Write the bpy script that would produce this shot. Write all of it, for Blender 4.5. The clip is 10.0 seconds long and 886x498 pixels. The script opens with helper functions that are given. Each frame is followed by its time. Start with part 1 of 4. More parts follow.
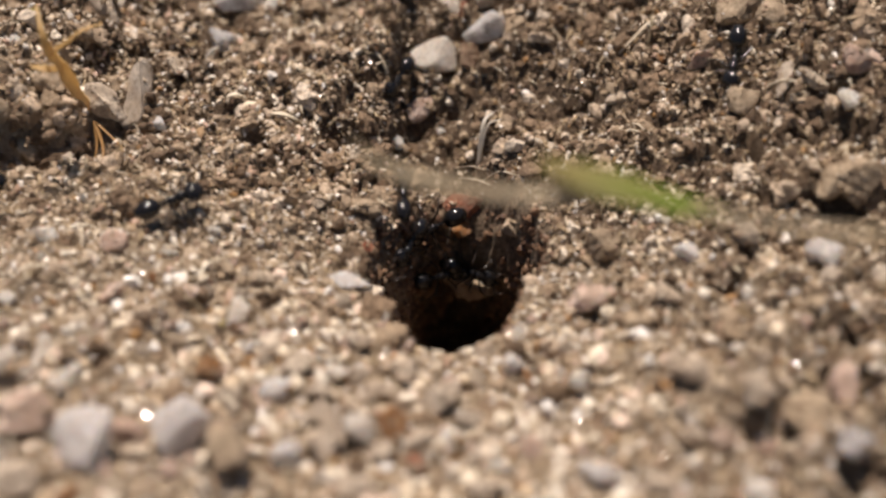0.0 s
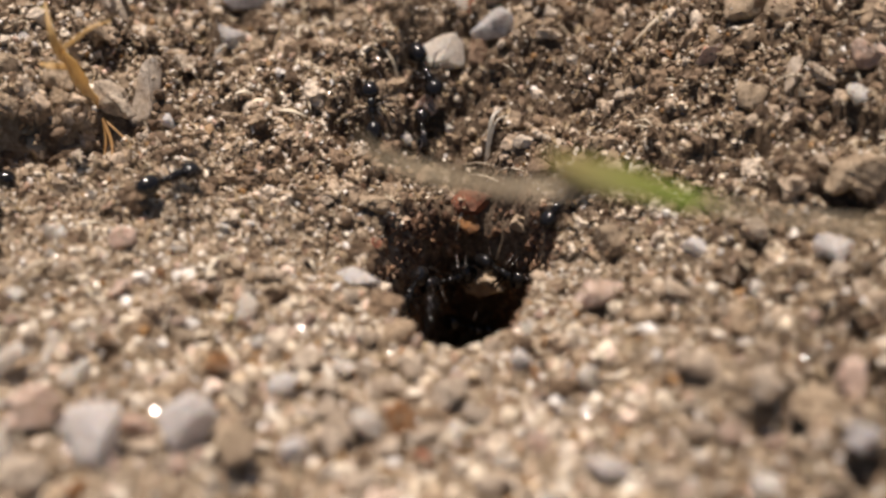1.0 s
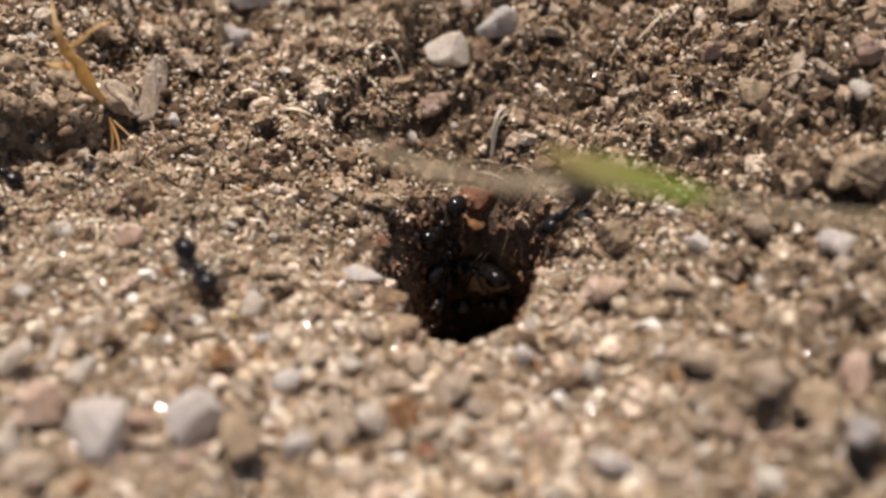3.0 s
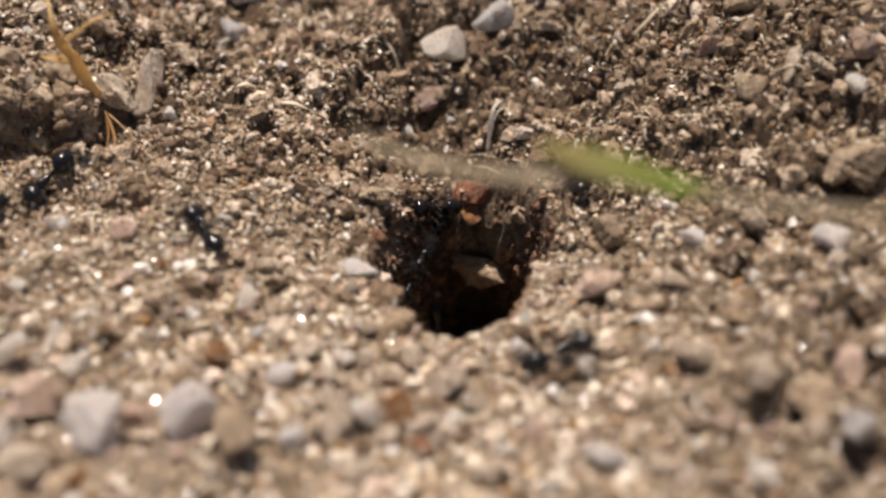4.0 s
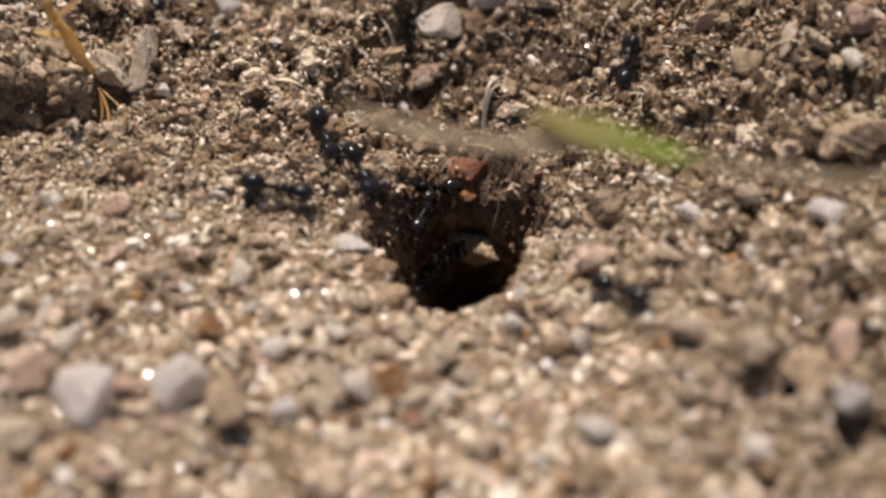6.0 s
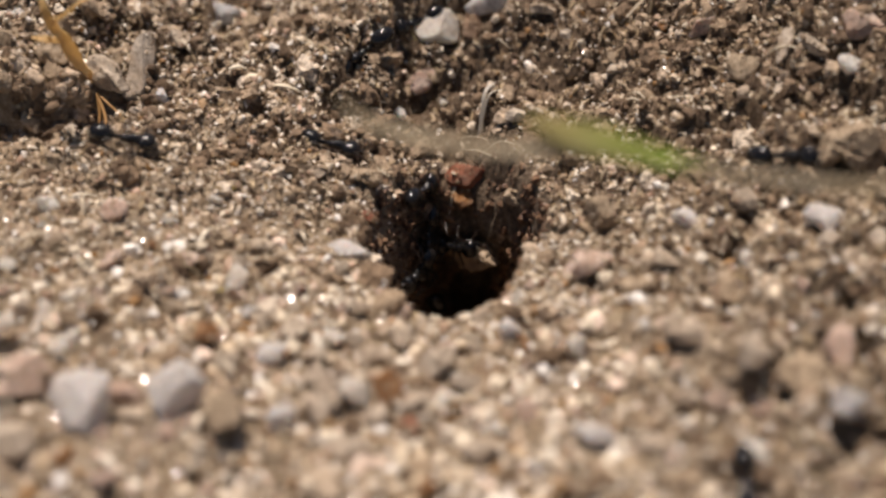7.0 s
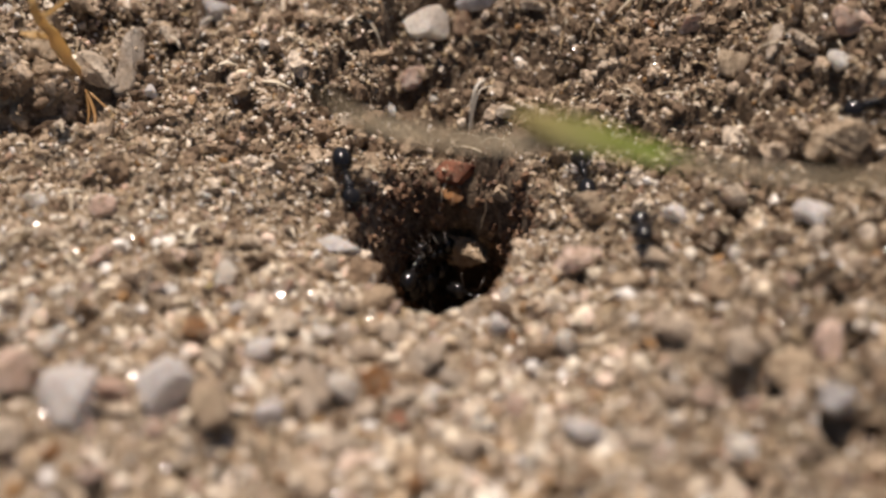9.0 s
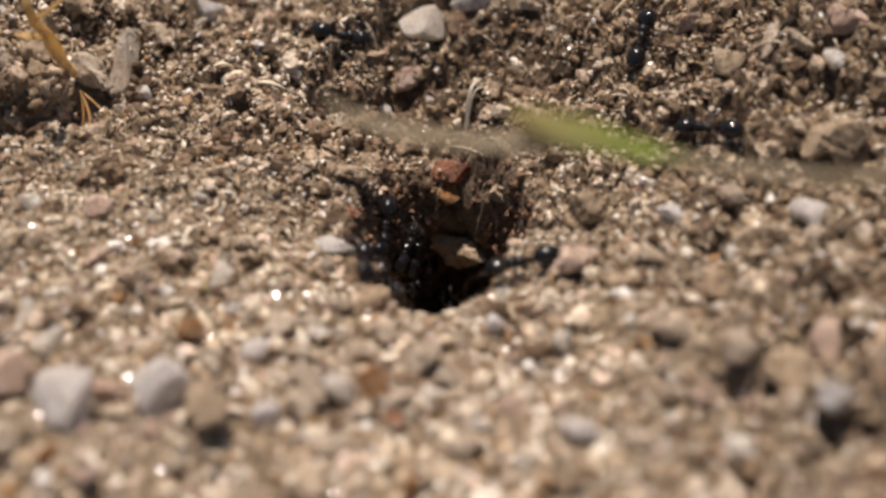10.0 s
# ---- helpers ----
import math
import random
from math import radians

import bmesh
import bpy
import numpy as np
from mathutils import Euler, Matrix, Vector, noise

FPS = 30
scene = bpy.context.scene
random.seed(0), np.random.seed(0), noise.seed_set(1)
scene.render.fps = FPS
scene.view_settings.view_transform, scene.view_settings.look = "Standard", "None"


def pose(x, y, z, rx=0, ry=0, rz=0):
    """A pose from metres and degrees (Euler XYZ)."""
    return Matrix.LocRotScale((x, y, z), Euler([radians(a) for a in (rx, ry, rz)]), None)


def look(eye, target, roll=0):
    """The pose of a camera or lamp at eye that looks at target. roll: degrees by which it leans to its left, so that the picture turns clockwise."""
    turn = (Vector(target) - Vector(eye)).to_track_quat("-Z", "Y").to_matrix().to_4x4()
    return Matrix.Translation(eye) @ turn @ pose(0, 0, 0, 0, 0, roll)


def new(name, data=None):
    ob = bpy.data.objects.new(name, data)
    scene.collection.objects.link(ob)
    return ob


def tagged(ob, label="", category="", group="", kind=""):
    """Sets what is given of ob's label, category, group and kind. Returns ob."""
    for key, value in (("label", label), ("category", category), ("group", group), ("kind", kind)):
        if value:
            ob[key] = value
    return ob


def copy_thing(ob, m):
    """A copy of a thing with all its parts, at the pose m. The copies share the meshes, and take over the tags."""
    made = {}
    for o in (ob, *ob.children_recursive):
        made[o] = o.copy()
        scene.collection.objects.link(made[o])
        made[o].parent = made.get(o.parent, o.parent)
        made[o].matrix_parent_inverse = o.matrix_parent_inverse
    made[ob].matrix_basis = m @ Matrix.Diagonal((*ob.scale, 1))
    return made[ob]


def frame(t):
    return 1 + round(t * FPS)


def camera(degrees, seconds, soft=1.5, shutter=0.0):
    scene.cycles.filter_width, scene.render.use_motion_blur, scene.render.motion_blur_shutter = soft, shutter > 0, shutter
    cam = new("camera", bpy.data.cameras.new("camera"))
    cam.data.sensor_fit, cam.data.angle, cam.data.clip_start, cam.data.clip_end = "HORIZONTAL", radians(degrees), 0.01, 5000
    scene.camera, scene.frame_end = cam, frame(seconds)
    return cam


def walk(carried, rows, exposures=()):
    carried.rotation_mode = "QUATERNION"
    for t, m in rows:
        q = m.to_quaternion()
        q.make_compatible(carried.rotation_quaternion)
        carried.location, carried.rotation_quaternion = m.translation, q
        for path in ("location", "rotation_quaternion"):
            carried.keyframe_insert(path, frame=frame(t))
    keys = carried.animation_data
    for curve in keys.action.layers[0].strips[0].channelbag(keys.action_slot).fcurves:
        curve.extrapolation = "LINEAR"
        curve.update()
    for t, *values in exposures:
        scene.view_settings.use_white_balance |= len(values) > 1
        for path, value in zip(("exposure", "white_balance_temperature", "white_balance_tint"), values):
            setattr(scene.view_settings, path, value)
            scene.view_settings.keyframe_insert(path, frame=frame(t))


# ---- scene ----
CM = 0.01

# ---- camera and its way ----
cam = camera(36.0, 10.0, soft=2.8, shutter=0.5)
cam.data.dof.use_dof = True
cam.data.dof.focus_distance = 17.6 * CM
cam.data.dof.aperture_fstop = 10.0
walk(cam, [
    (0, look((-0.218 * CM, -11.744 * CM, 10.839 * CM), (-0.062 * CM, 0.210 * CM, 0.205 * CM), 0.96)),
    (0.5, look((-0.182 * CM, -11.762 * CM, 10.842 * CM), (-0.106 * CM, 0.160 * CM, 0.172 * CM), 0.71)),
    (1, look((-0.159 * CM, -11.779 * CM, 10.813 * CM), (-0.154 * CM, 0.172 * CM, 0.174 * CM), 0.35)),
    (1.5, look((-0.126 * CM, -11.788 * CM, 10.825 * CM), (-0.200 * CM, 0.187 * CM, 0.214 * CM), 0.02)),
    (2, look((-0.141 * CM, -11.787 * CM, 10.810 * CM), (-0.254 * CM, 0.196 * CM, 0.208 * CM), -0.19)),
    (2.5, look((-0.122 * CM, -11.827 * CM, 10.830 * CM), (-0.244 * CM, 0.138 * CM, 0.209 * CM), -0.25)),
    (4, look((-0.013 * CM, -11.884 * CM, 10.799 * CM), (-0.151 * CM, 0.047 * CM, 0.138 * CM), -0.24)),
    (4.5, look((-0.042 * CM, -11.890 * CM, 10.708 * CM), (-0.187 * CM, -0.013 * CM, -0.012 * CM), -0.35)),
    (5, look((0.008 * CM, -11.918 * CM, 10.608 * CM), (-0.187 * CM, -0.060 * CM, -0.132 * CM), -0.56)),
    (5.5, look((0.066 * CM, -11.946 * CM, 10.620 * CM), (-0.126 * CM, -0.101 * CM, -0.135 * CM), -0.44)),
    (7, look((0.114 * CM, -11.969 * CM, 10.642 * CM), (-0.045 * CM, -0.071 * CM, -0.055 * CM), -0.30)),
    (7.5, look((0.065 * CM, -11.966 * CM, 10.612 * CM), (-0.081 * CM, -0.065 * CM, -0.081 * CM), -0.22)),
    (8, look((0.115 * CM, -11.982 * CM, 10.617 * CM), (-0.059 * CM, -0.094 * CM, -0.090 * CM), -0.32)),
    (8.5, look((0.150 * CM, -11.990 * CM, 10.575 * CM), (0.009 * CM, -0.096 * CM, -0.126 * CM), -0.20)),
    (9, look((0.173 * CM, -11.984 * CM, 10.596 * CM), (0.078 * CM, -0.087 * CM, -0.102 * CM), -0.09)),
    (9.5, look((0.176 * CM, -11.972 * CM, 10.575 * CM), (0.110 * CM, -0.064 * CM, -0.112 * CM), -0.09)),
    (10, look((0.186 * CM, -11.978 * CM, 10.557 * CM), (0.125 * CM, -0.063 * CM, -0.121 * CM), -0.18)),
], exposures=[(0, 0.22), (4.5, 0.20), (7, 0.15), (10, 0.13)])

# ---- light: low-haze daylight, sun high over the nest ----
SUN_WAY = Vector((-0.10, 0.34, 0.935)).normalized()
sky = bpy.data.worlds.new("sky")
sky.use_nodes = True
scene.world = sky
sky_tex = sky.node_tree.nodes.new("ShaderNodeTexSky")
sky_tex.sky_type, sky_tex.sun_disc = "NISHITA", False
sky_tex.sun_elevation = math.asin(SUN_WAY.z)
sky_tex.sun_rotation = math.atan2(SUN_WAY.x, SUN_WAY.y)
sky.node_tree.links.new(sky_tex.outputs[0], sky.node_tree.nodes["Background"].inputs[0])
sky.node_tree.nodes["Background"].inputs[1].default_value = 0.040
sun = new("sun", bpy.data.lights.new("sun", "SUN"))
sun.data.energy, sun.data.angle, sun.data.color = 5.0, radians(0.55), (1.0, 0.852, 0.75)
sun.matrix_world = look(SUN_WAY, (0, 0, 0))

# ---- relief of the ground, in centimetres ----
RNG = np.random.RandomState(11)
LATTICE = RNG.rand(256, 256)


def value_noise(x, y):
    """Smooth noise from 0 to 1 on a unit lattice."""
    xi, yi = np.floor(x).astype(int), np.floor(y).astype(int)
    u, v = x - xi, y - yi
    u, v = u * u * (3 - 2 * u), v * v * (3 - 2 * v)
    a, b = LATTICE[xi % 256, yi % 256], LATTICE[(xi + 1) % 256, yi % 256]
    c, d = LATTICE[xi % 256, (yi + 1) % 256], LATTICE[(xi + 1) % 256, (yi + 1) % 256]
    return (a * (1 - u) + b * u) * (1 - v) + (c * (1 - u) + d * u) * v


def fbm(x, y, scale, octaves=4):
    """Noise from -1 to 1 of several sizes."""
    total, gain, norm = 0, 1.0, 0
    for n in range(octaves):
        total = total + gain * (value_noise(x * scale + 17.3 * n, y * scale + 9.1 * n) * 2 - 1)
        norm, gain, scale = norm + gain, gain * 0.55, scale * 2.03
    return total / norm


def bump_at(x, y, cx, cy, rx, ry):
    return np.exp(-((x - cx) / rx) ** 2 - ((y - cy) / ry) ** 2)


def smooth(a, b, v):
    u = np.clip((v - a) / (b - a), 0, 1)
    return u * u * (3 - 2 * u)


def cells(x, y, scale, shift):
    """Crumbs: rounded domes of uneven height with creases between them, from 0 to 1."""
    warp = 0.35 * fbm(x + shift, y, 0.8 * scale, 2)
    x, y = x * scale + shift + warp, y * scale + 1.7 * shift - warp
    xi, yi = np.floor(x).astype(int), np.floor(y).astype(int)
    best, high = np.full(x.shape, 9.0), np.zeros(x.shape)
    for i in (-1, 0, 1):
        for j in (-1, 0, 1):
            cx, cy = xi + i, yi + j
            far = np.hypot(cx + LATTICE[cx % 256, cy % 256] - x, cy + LATTICE[(cy + 91) % 256, (cx + 37) % 256] - y)
            closer = far < best
            best = np.where(closer, far, best)
            high = np.where(closer, LATTICE[(cx + 13) % 256, (cy + 57) % 256], high)
    return np.sqrt(np.clip(1 - (best / 0.8) ** 2, 0, 1)) * (0.2 + 0.8 * high)


RIM_TURNS = [-166, -128, -112, -94, -76, -59, -36, 7, 26, 43, 63, 85, 102, 120, 149]
RIM_FAR = [0.82, 0.92, 1.08, 1.10, 1.02, 0.82, 0.70, 0.75, 0.98, 1.32, 1.72, 1.88, 1.76, 1.32, 1.00]


def hole_reach(x, y):
    """1 on the rim of the nest entrance, less inside it; the rim is blunt in front and wide to the rear."""
    dx, dy = x - 0.10, y
    turn = np.degrees(np.arctan2(dy, dx))
    far = np.interp(turn, RIM_TURNS, RIM_FAR, period=360)
    return np.hypot(dx, dy) / (far * (1 + 0.03 * np.sin(np.radians(5 * turn)) + 0.025 * np.sin(np.radians(11 * turn))))


def near_nest(x, y):
    return np.exp(-np.maximum(0, np.hypot(x, y - 1) - 12) / 8)


def relief(x, y):
    """The large shape: a bowl round the entrance, banks on both sides."""
    z = 0.2 - 0.5 * bump_at(x, y, 0.2, 1.6, 2.3, 3.0) + 0.15 * np.maximum(0, x - 1.2) + 0.04 * np.maximum(0, -x - 2) + 1.15 * smooth(1.4, 5.0, x) * smooth(-0.3, 3.4, y)
    side = x + 0.16 * fbm(x + 31, y, 2.2, 3)
    z = z - 0.15 * bump_at(x, y, -0.1, 2.9, 0.42, 1.2) - 0.46 * smooth(-0.80, -0.58, side) * smooth(0.85, 0.0, side) * smooth(1.5, 2.3, y) * smooth(5.0, 4.2, y)
    z = np.where(np.hypot(x, y) > 12, 0.2 + (z - 0.2) * np.exp(-(np.hypot(x, y) - 12) / 6), z)
    # ledge behind the gully, and the bank with its hollow
    wob = 0.35 * fbm(x + 5, y, 0.9, 3)
    z = z + 0.34 * smooth(3.65, 4.15, y + wob) * smooth(-1.5, -0.7, x) * smooth(2.3, 1.2, x)
    z = z + 0.50 * smooth(-4.35, -4.85, x + wob) * smooth(1.75, 1.98, y + 0.6 * wob - 0.5 * np.maximum(0, x + 5.2)) * smooth(9, 6, y) + 0.2 * bump_at(x, y, -4.6, 1.45, 0.3, 0.35)
    # crumbly shelf left of the gully, pale mound right of it
    z = z + 0.22 * smooth(2.75, 2.95, y + 0.6 * wob) * smooth(5.2, 4.0, y) * smooth(-0.75, -1.0, x) * smooth(-3.2, -2.0, x) + 0.24 * bump_at(x, y, 1.0, 2.6, 0.45, 0.4)
    z = z + 0.40 * smooth(1.8, 3.2, x) * smooth(0.8, -1.0, y) * near_nest(x, y) * fbm(x + 21, y, 1.7, 3)
    z = z - (0.35 + 0.3 * fbm(x + 3, y, 2.0, 3)) * bump_at(x, y, -5.3, 1.75, 0.75, 0.28)
    # hollows and lumps on the near right
    z = z - 0.18 * bump_at(x, y, 3.2, -2.75, 0.5, 0.3) - 0.15 * bump_at(x, y, 4.0, -3.7, 0.9, 0.4) - 0.25 * bump_at(x, y, -2.05, -3.5, 0.3, 0.35)
    return z


def ground_height(x, y, fine=True):
    x, y = np.asarray(x, float), np.asarray(y, float)
    z = relief(x, y)
    near = np.exp(-np.maximum(0, np.hypot(x, y - 1) - 14) / 10)
    z = z + near * (0.10 * fbm(x, y, 0.9, 3) + 0.08 * fbm(x + 40, y, 2.6, 3))
    rear = smooth(-0.4, 1.8, y + 0.25 * x)
    d = hole_reach(x, y)
    crumbs = near * smooth(0.95, 1.35, d)
    z = z + crumbs * ((0.17 + 0.21 * rear) * (cells(x, y, 1.9, 3.0) - 0.45) + 0.12 * (cells(x, y, 0.85, 6.0) - 0.45))
    if fine:
        z = z + crumbs * ((0.085 + 0.10 * rear) * (cells(x, y, 5.2, 8.0) - 0.45) + (0.03 + 0.015 * rear) * cells(x, y, 12.5, 5.0) + 0.05 * fbm(x, y + 70, 6.0, 3))
    wall = smooth(1.30, 0.62, 0.97 * d + 0.13 * fbm(x, y + 3, 2.4, 4))
    crumbly = 0.06 * fbm(x, y, 5.0, 3) * smooth(1.5, 1.0, d)
    return z + crumbly - 3.6 * wall ** 2.1


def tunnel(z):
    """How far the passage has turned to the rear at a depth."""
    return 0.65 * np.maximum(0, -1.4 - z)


def gz(x, y):
    return float(ground_height(np.array([x]), np.array([y]))[0])


# ---- materials ----
def material(name, rough=0.8):
    m = bpy.data.materials.new(name)
    m.use_nodes = True
    tree = m.node_tree
    shader = tree.nodes["Principled BSDF"]
    shader.inputs["Roughness"].default_value = rough
    return m, tree, shader


def node(tree, kind, **values):
    n = tree.nodes.new(kind)
    for key, value in values.items():
        n.inputs[key].default_value = value
    return n


def ramp(tree, source, stops, constant=False):
    r = tree.nodes.new("ShaderNodeValToRGB")
    r.color_ramp.interpolation = "CONSTANT" if constant else "LINEAR"
    el = r.color_ramp.elements
    while len(el) < len(stops):
        el.new(0.5)
    for e, (at, colour) in zip(el, stops):
        e.position, e.color = at, (*colour, 1)
    tree.links.new(source, r.inputs[0])
    return r.outputs[0]


def mixed(tree, a, b, factor, blend="MIX"):
    m = tree.nodes.new("ShaderNodeMix")
    m.data_type, m.blend_type = "RGBA", blend
    for socket, value in ((m.inputs[0], factor), (m.inputs[6], a), (m.inputs[7], b)):
        if hasattr(value, "is_output"):
            tree.links.new(value, socket)
        else:
            socket.default_value = value if isinstance(value, float) else (*value, 1)
    return m.outputs[2]


def coords(tree):
    return tree.nodes.new("ShaderNodeTexCoord").outputs["Object"]


def noise_out(tree, scale, detail=4.0, rough=0.6, vector=None, colour=False):
    n = node(tree, "ShaderNodeTexNoise", Scale=scale, Detail=detail, Roughness=rough)
    tree.links.new(vector or coords(tree), n.inputs["Vector"])
    return n.outputs["Color" if colour else "Fac"]


def bumped(tree, shader, height, metres, strength=1.0):
    b = node(tree, "ShaderNodeBump", Strength=strength, Distance=metres)
    tree.links.new(height, b.inputs["Height"])
    tree.links.new(b.outputs[0], shader.inputs["Normal"])


def soil_material():
    """Pale dusty sand thrown out in front of the nest, darker crumbly earth from its entrance back and to the right."""
    m, t, s = material("dry_sandy_soil", 0.95)
    grit = noise_out(t, 1700.0, 5.0, 0.7)
    pale = ramp(t, grit, [(0.28, (0.26, 0.195, 0.13)), (0.43, (0.42, 0.33, 0.23)), (0.58, (0.58, 0.47, 0.34)), (0.72, (0.78, 0.68, 0.53))])
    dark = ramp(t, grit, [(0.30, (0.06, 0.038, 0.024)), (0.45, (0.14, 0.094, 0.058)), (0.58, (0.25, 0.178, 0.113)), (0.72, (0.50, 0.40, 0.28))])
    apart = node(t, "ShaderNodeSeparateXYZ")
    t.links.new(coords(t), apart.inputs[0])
    # dark share grows to the rear, beginning at the entrance's front rim
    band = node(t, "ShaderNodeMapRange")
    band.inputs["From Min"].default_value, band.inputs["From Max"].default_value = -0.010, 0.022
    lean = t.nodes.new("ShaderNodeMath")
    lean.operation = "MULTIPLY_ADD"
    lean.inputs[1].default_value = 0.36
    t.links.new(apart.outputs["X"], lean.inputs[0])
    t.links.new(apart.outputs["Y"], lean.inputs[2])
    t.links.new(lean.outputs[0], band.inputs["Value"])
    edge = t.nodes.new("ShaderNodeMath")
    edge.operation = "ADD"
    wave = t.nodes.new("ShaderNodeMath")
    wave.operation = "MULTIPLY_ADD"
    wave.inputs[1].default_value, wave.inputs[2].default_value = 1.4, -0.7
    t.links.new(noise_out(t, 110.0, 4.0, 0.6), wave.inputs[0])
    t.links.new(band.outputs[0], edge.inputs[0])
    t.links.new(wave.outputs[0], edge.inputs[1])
    # dark share grows towards the right as well
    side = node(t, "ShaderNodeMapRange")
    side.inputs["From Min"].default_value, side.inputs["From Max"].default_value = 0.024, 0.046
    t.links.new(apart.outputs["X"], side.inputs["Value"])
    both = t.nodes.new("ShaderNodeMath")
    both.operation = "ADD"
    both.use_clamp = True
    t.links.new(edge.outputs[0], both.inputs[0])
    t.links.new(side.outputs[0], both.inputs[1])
    # away from the nest the two soils lie in patches
    reach = t.nodes.new("ShaderNodeVectorMath")
    reach.operation = "LENGTH"
    t.links.new(coords(t), reach.inputs[0])
    away = node(t, "ShaderNodeMapRange")
    away.inputs["From Min"].default_value, away.inputs["From Max"].default_value = 0.07, 0.16
    t.links.new(reach.outputs["Value"], away.inputs["Value"])
    patch = ramp(t, noise_out(t, 9.0, 9.0, 0.7), [(0.36, (0, 0, 0)), (0.62, (1, 1, 1))])
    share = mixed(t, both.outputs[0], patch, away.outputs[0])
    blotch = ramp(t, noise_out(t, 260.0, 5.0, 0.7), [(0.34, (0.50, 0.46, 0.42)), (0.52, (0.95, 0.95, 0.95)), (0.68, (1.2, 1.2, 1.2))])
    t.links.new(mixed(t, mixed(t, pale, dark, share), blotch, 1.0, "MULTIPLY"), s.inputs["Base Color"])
    bumped(t, s, noise_out(t, 2400.0, 6.0, 0.75), 0.0007, 1.0)
    return m


def grain_material(name, stops, rough, bump=0.00015, gloss_spread=0.32, wash=0.5):
    m, t, s = material(name, rough)
    geo = t.nodes.new("ShaderNodeNewGeometry")
    colour = ramp(t, geo.outputs["Random Per Island"], stops, True)
    speck = ramp(t, noise_out(t, 1500.0, 4.0, 0.7), [(0.3, (1 - wash, 1 - wash * 1.04, 1 - wash * 1.08)), (0.68, (1.2, 1.18, 1.15))])
    t.links.new(mixed(t, colour, speck, 1.0, "MULTIPLY"), s.inputs["Base Color"])
    gl = node(t, "ShaderNodeMapRange")
    gl.inputs["To Min"].default_value, gl.inputs["To Max"].default_value = rough - gloss_spread, min(1.0, rough + gloss_spread)
    wn = t.nodes.new("ShaderNodeTexWhiteNoise")
    wn.noise_dimensions = "1D"
    t.links.new(geo.outputs["Random Per Island"], wn.inputs["W"])
    t.links.new(wn.outputs["Value"], gl.inputs["Value"])
    t.links.new(gl.outputs[0], s.inputs["Roughness"])
    bumped(t, s, noise_out(t, 3000.0, 4.0, 0.7), bump, 0.8)
    return m


def stone_material(name, dark, light, rough=0.6, scale=500.0, clear=0.0, streak=1.0, dirt=0.75, milky=0.0):
    """A worn mineral: two tones, veins and specks, dust in patches, fine pits; clear lets light through."""
    m, t, s = material(name, rough)
    info = t.nodes.new("ShaderNodeObjectInfo")
    v = t.nodes.new("ShaderNodeVectorMath")
    v.operation = "MULTIPLY_ADD"
    v.inputs[1].default_value = (1.0, streak, 1.0)
    t.links.new(coords(t), v.inputs[0])
    t.links.new(info.outputs["Random"], v.inputs[2])
    v = v.outputs[0]
    tone = ramp(t, noise_out(t, scale, 5.0, 0.65, v), [(0.32, dark), (0.62, light)])
    speck = ramp(t, noise_out(t, scale * 4.5, 3.0, 0.6, v), [(0.33, (0.5, 0.45, 0.40)), (0.45, (1, 1, 1)), (0.72, (1.15, 1.13, 1.1))])
    tone = mixed(t, tone, speck, 0.75, "MULTIPLY")
    dust = ramp(t, noise_out(t, 330.0, 6.0, 0.72, v), [(0.40, (0, 0, 0)), (0.62, (dirt, dirt, dirt))])
    dusty = ramp(t, noise_out(t, 2200.0, 4.0, 0.7, v), [(0.3, (0.26, 0.18, 0.11)), (0.7, (0.60, 0.47, 0.335))])
    t.links.new(mixed(t, tone, dusty, dust), s.inputs["Base Color"])
    gloss = node(t, "ShaderNodeMapRange")
    gloss.inputs["To Min"].default_value, gloss.inputs["To Max"].default_value = rough, 0.92
    t.links.new(dust, gloss.inputs["Value"])
    t.links.new(gloss.outputs[0], s.inputs["Roughness"])
    s.inputs["Transmission Weight"].default_value = clear
    s.inputs["IOR"].default_value = 1.5
    s.inputs["Subsurface Weight"].default_value = milky
    s.inputs["Subsurface Radius"].default_value = (1.0, 0.85, 0.7)
    s.inputs["Subsurface Scale"].default_value = 0.001
    bumped(t, s, noise_out(t, 1300.0, 6.0, 0.75, v), 0.0005 if milky > 0.5 else 0.0008, 1.0)
    if milky > 0.5:
        # milky mineral: light from behind shines through
        glow = node(t, "ShaderNodeBsdfTranslucent")
        t.links.new(tone, glow.inputs["Color"])
        through_stone = node(t, "ShaderNodeMixShader", Fac=0.3)
        out = [n for n in t.nodes if n.type == "OUTPUT_MATERIAL"][0]
        t.links.new(s.outputs[0], through_stone.inputs[1])
        t.links.new(glow.outputs[0], through_stone.inputs[2])
        t.links.new(through_stone.outputs[0], out.inputs[0])
    return m


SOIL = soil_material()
SAND = grain_material("sand", [(0.0, (0.24, 0.17, 0.11)), (0.10, (0.34, 0.26, 0.175)), (0.35, (0.42, 0.33, 0.225)), (0.62, (0.52, 0.415, 0.29)),
                               (0.80, (0.54, 0.38, 0.275)), (0.85, (0.68, 0.59, 0.46)), (0.95, (0.20, 0.14, 0.095)), (0.97, (0.80, 0.76, 0.68))], 0.65)
EARTH = grain_material("earth_crumbs", [(0.0, (0.085, 0.052, 0.031)), (0.28, (0.15, 0.10, 0.062)), (0.55, (0.24, 0.17, 0.107)), (0.74, (0.44, 0.34, 0.225)), (0.89, (0.74, 0.64, 0.49))], 0.7)
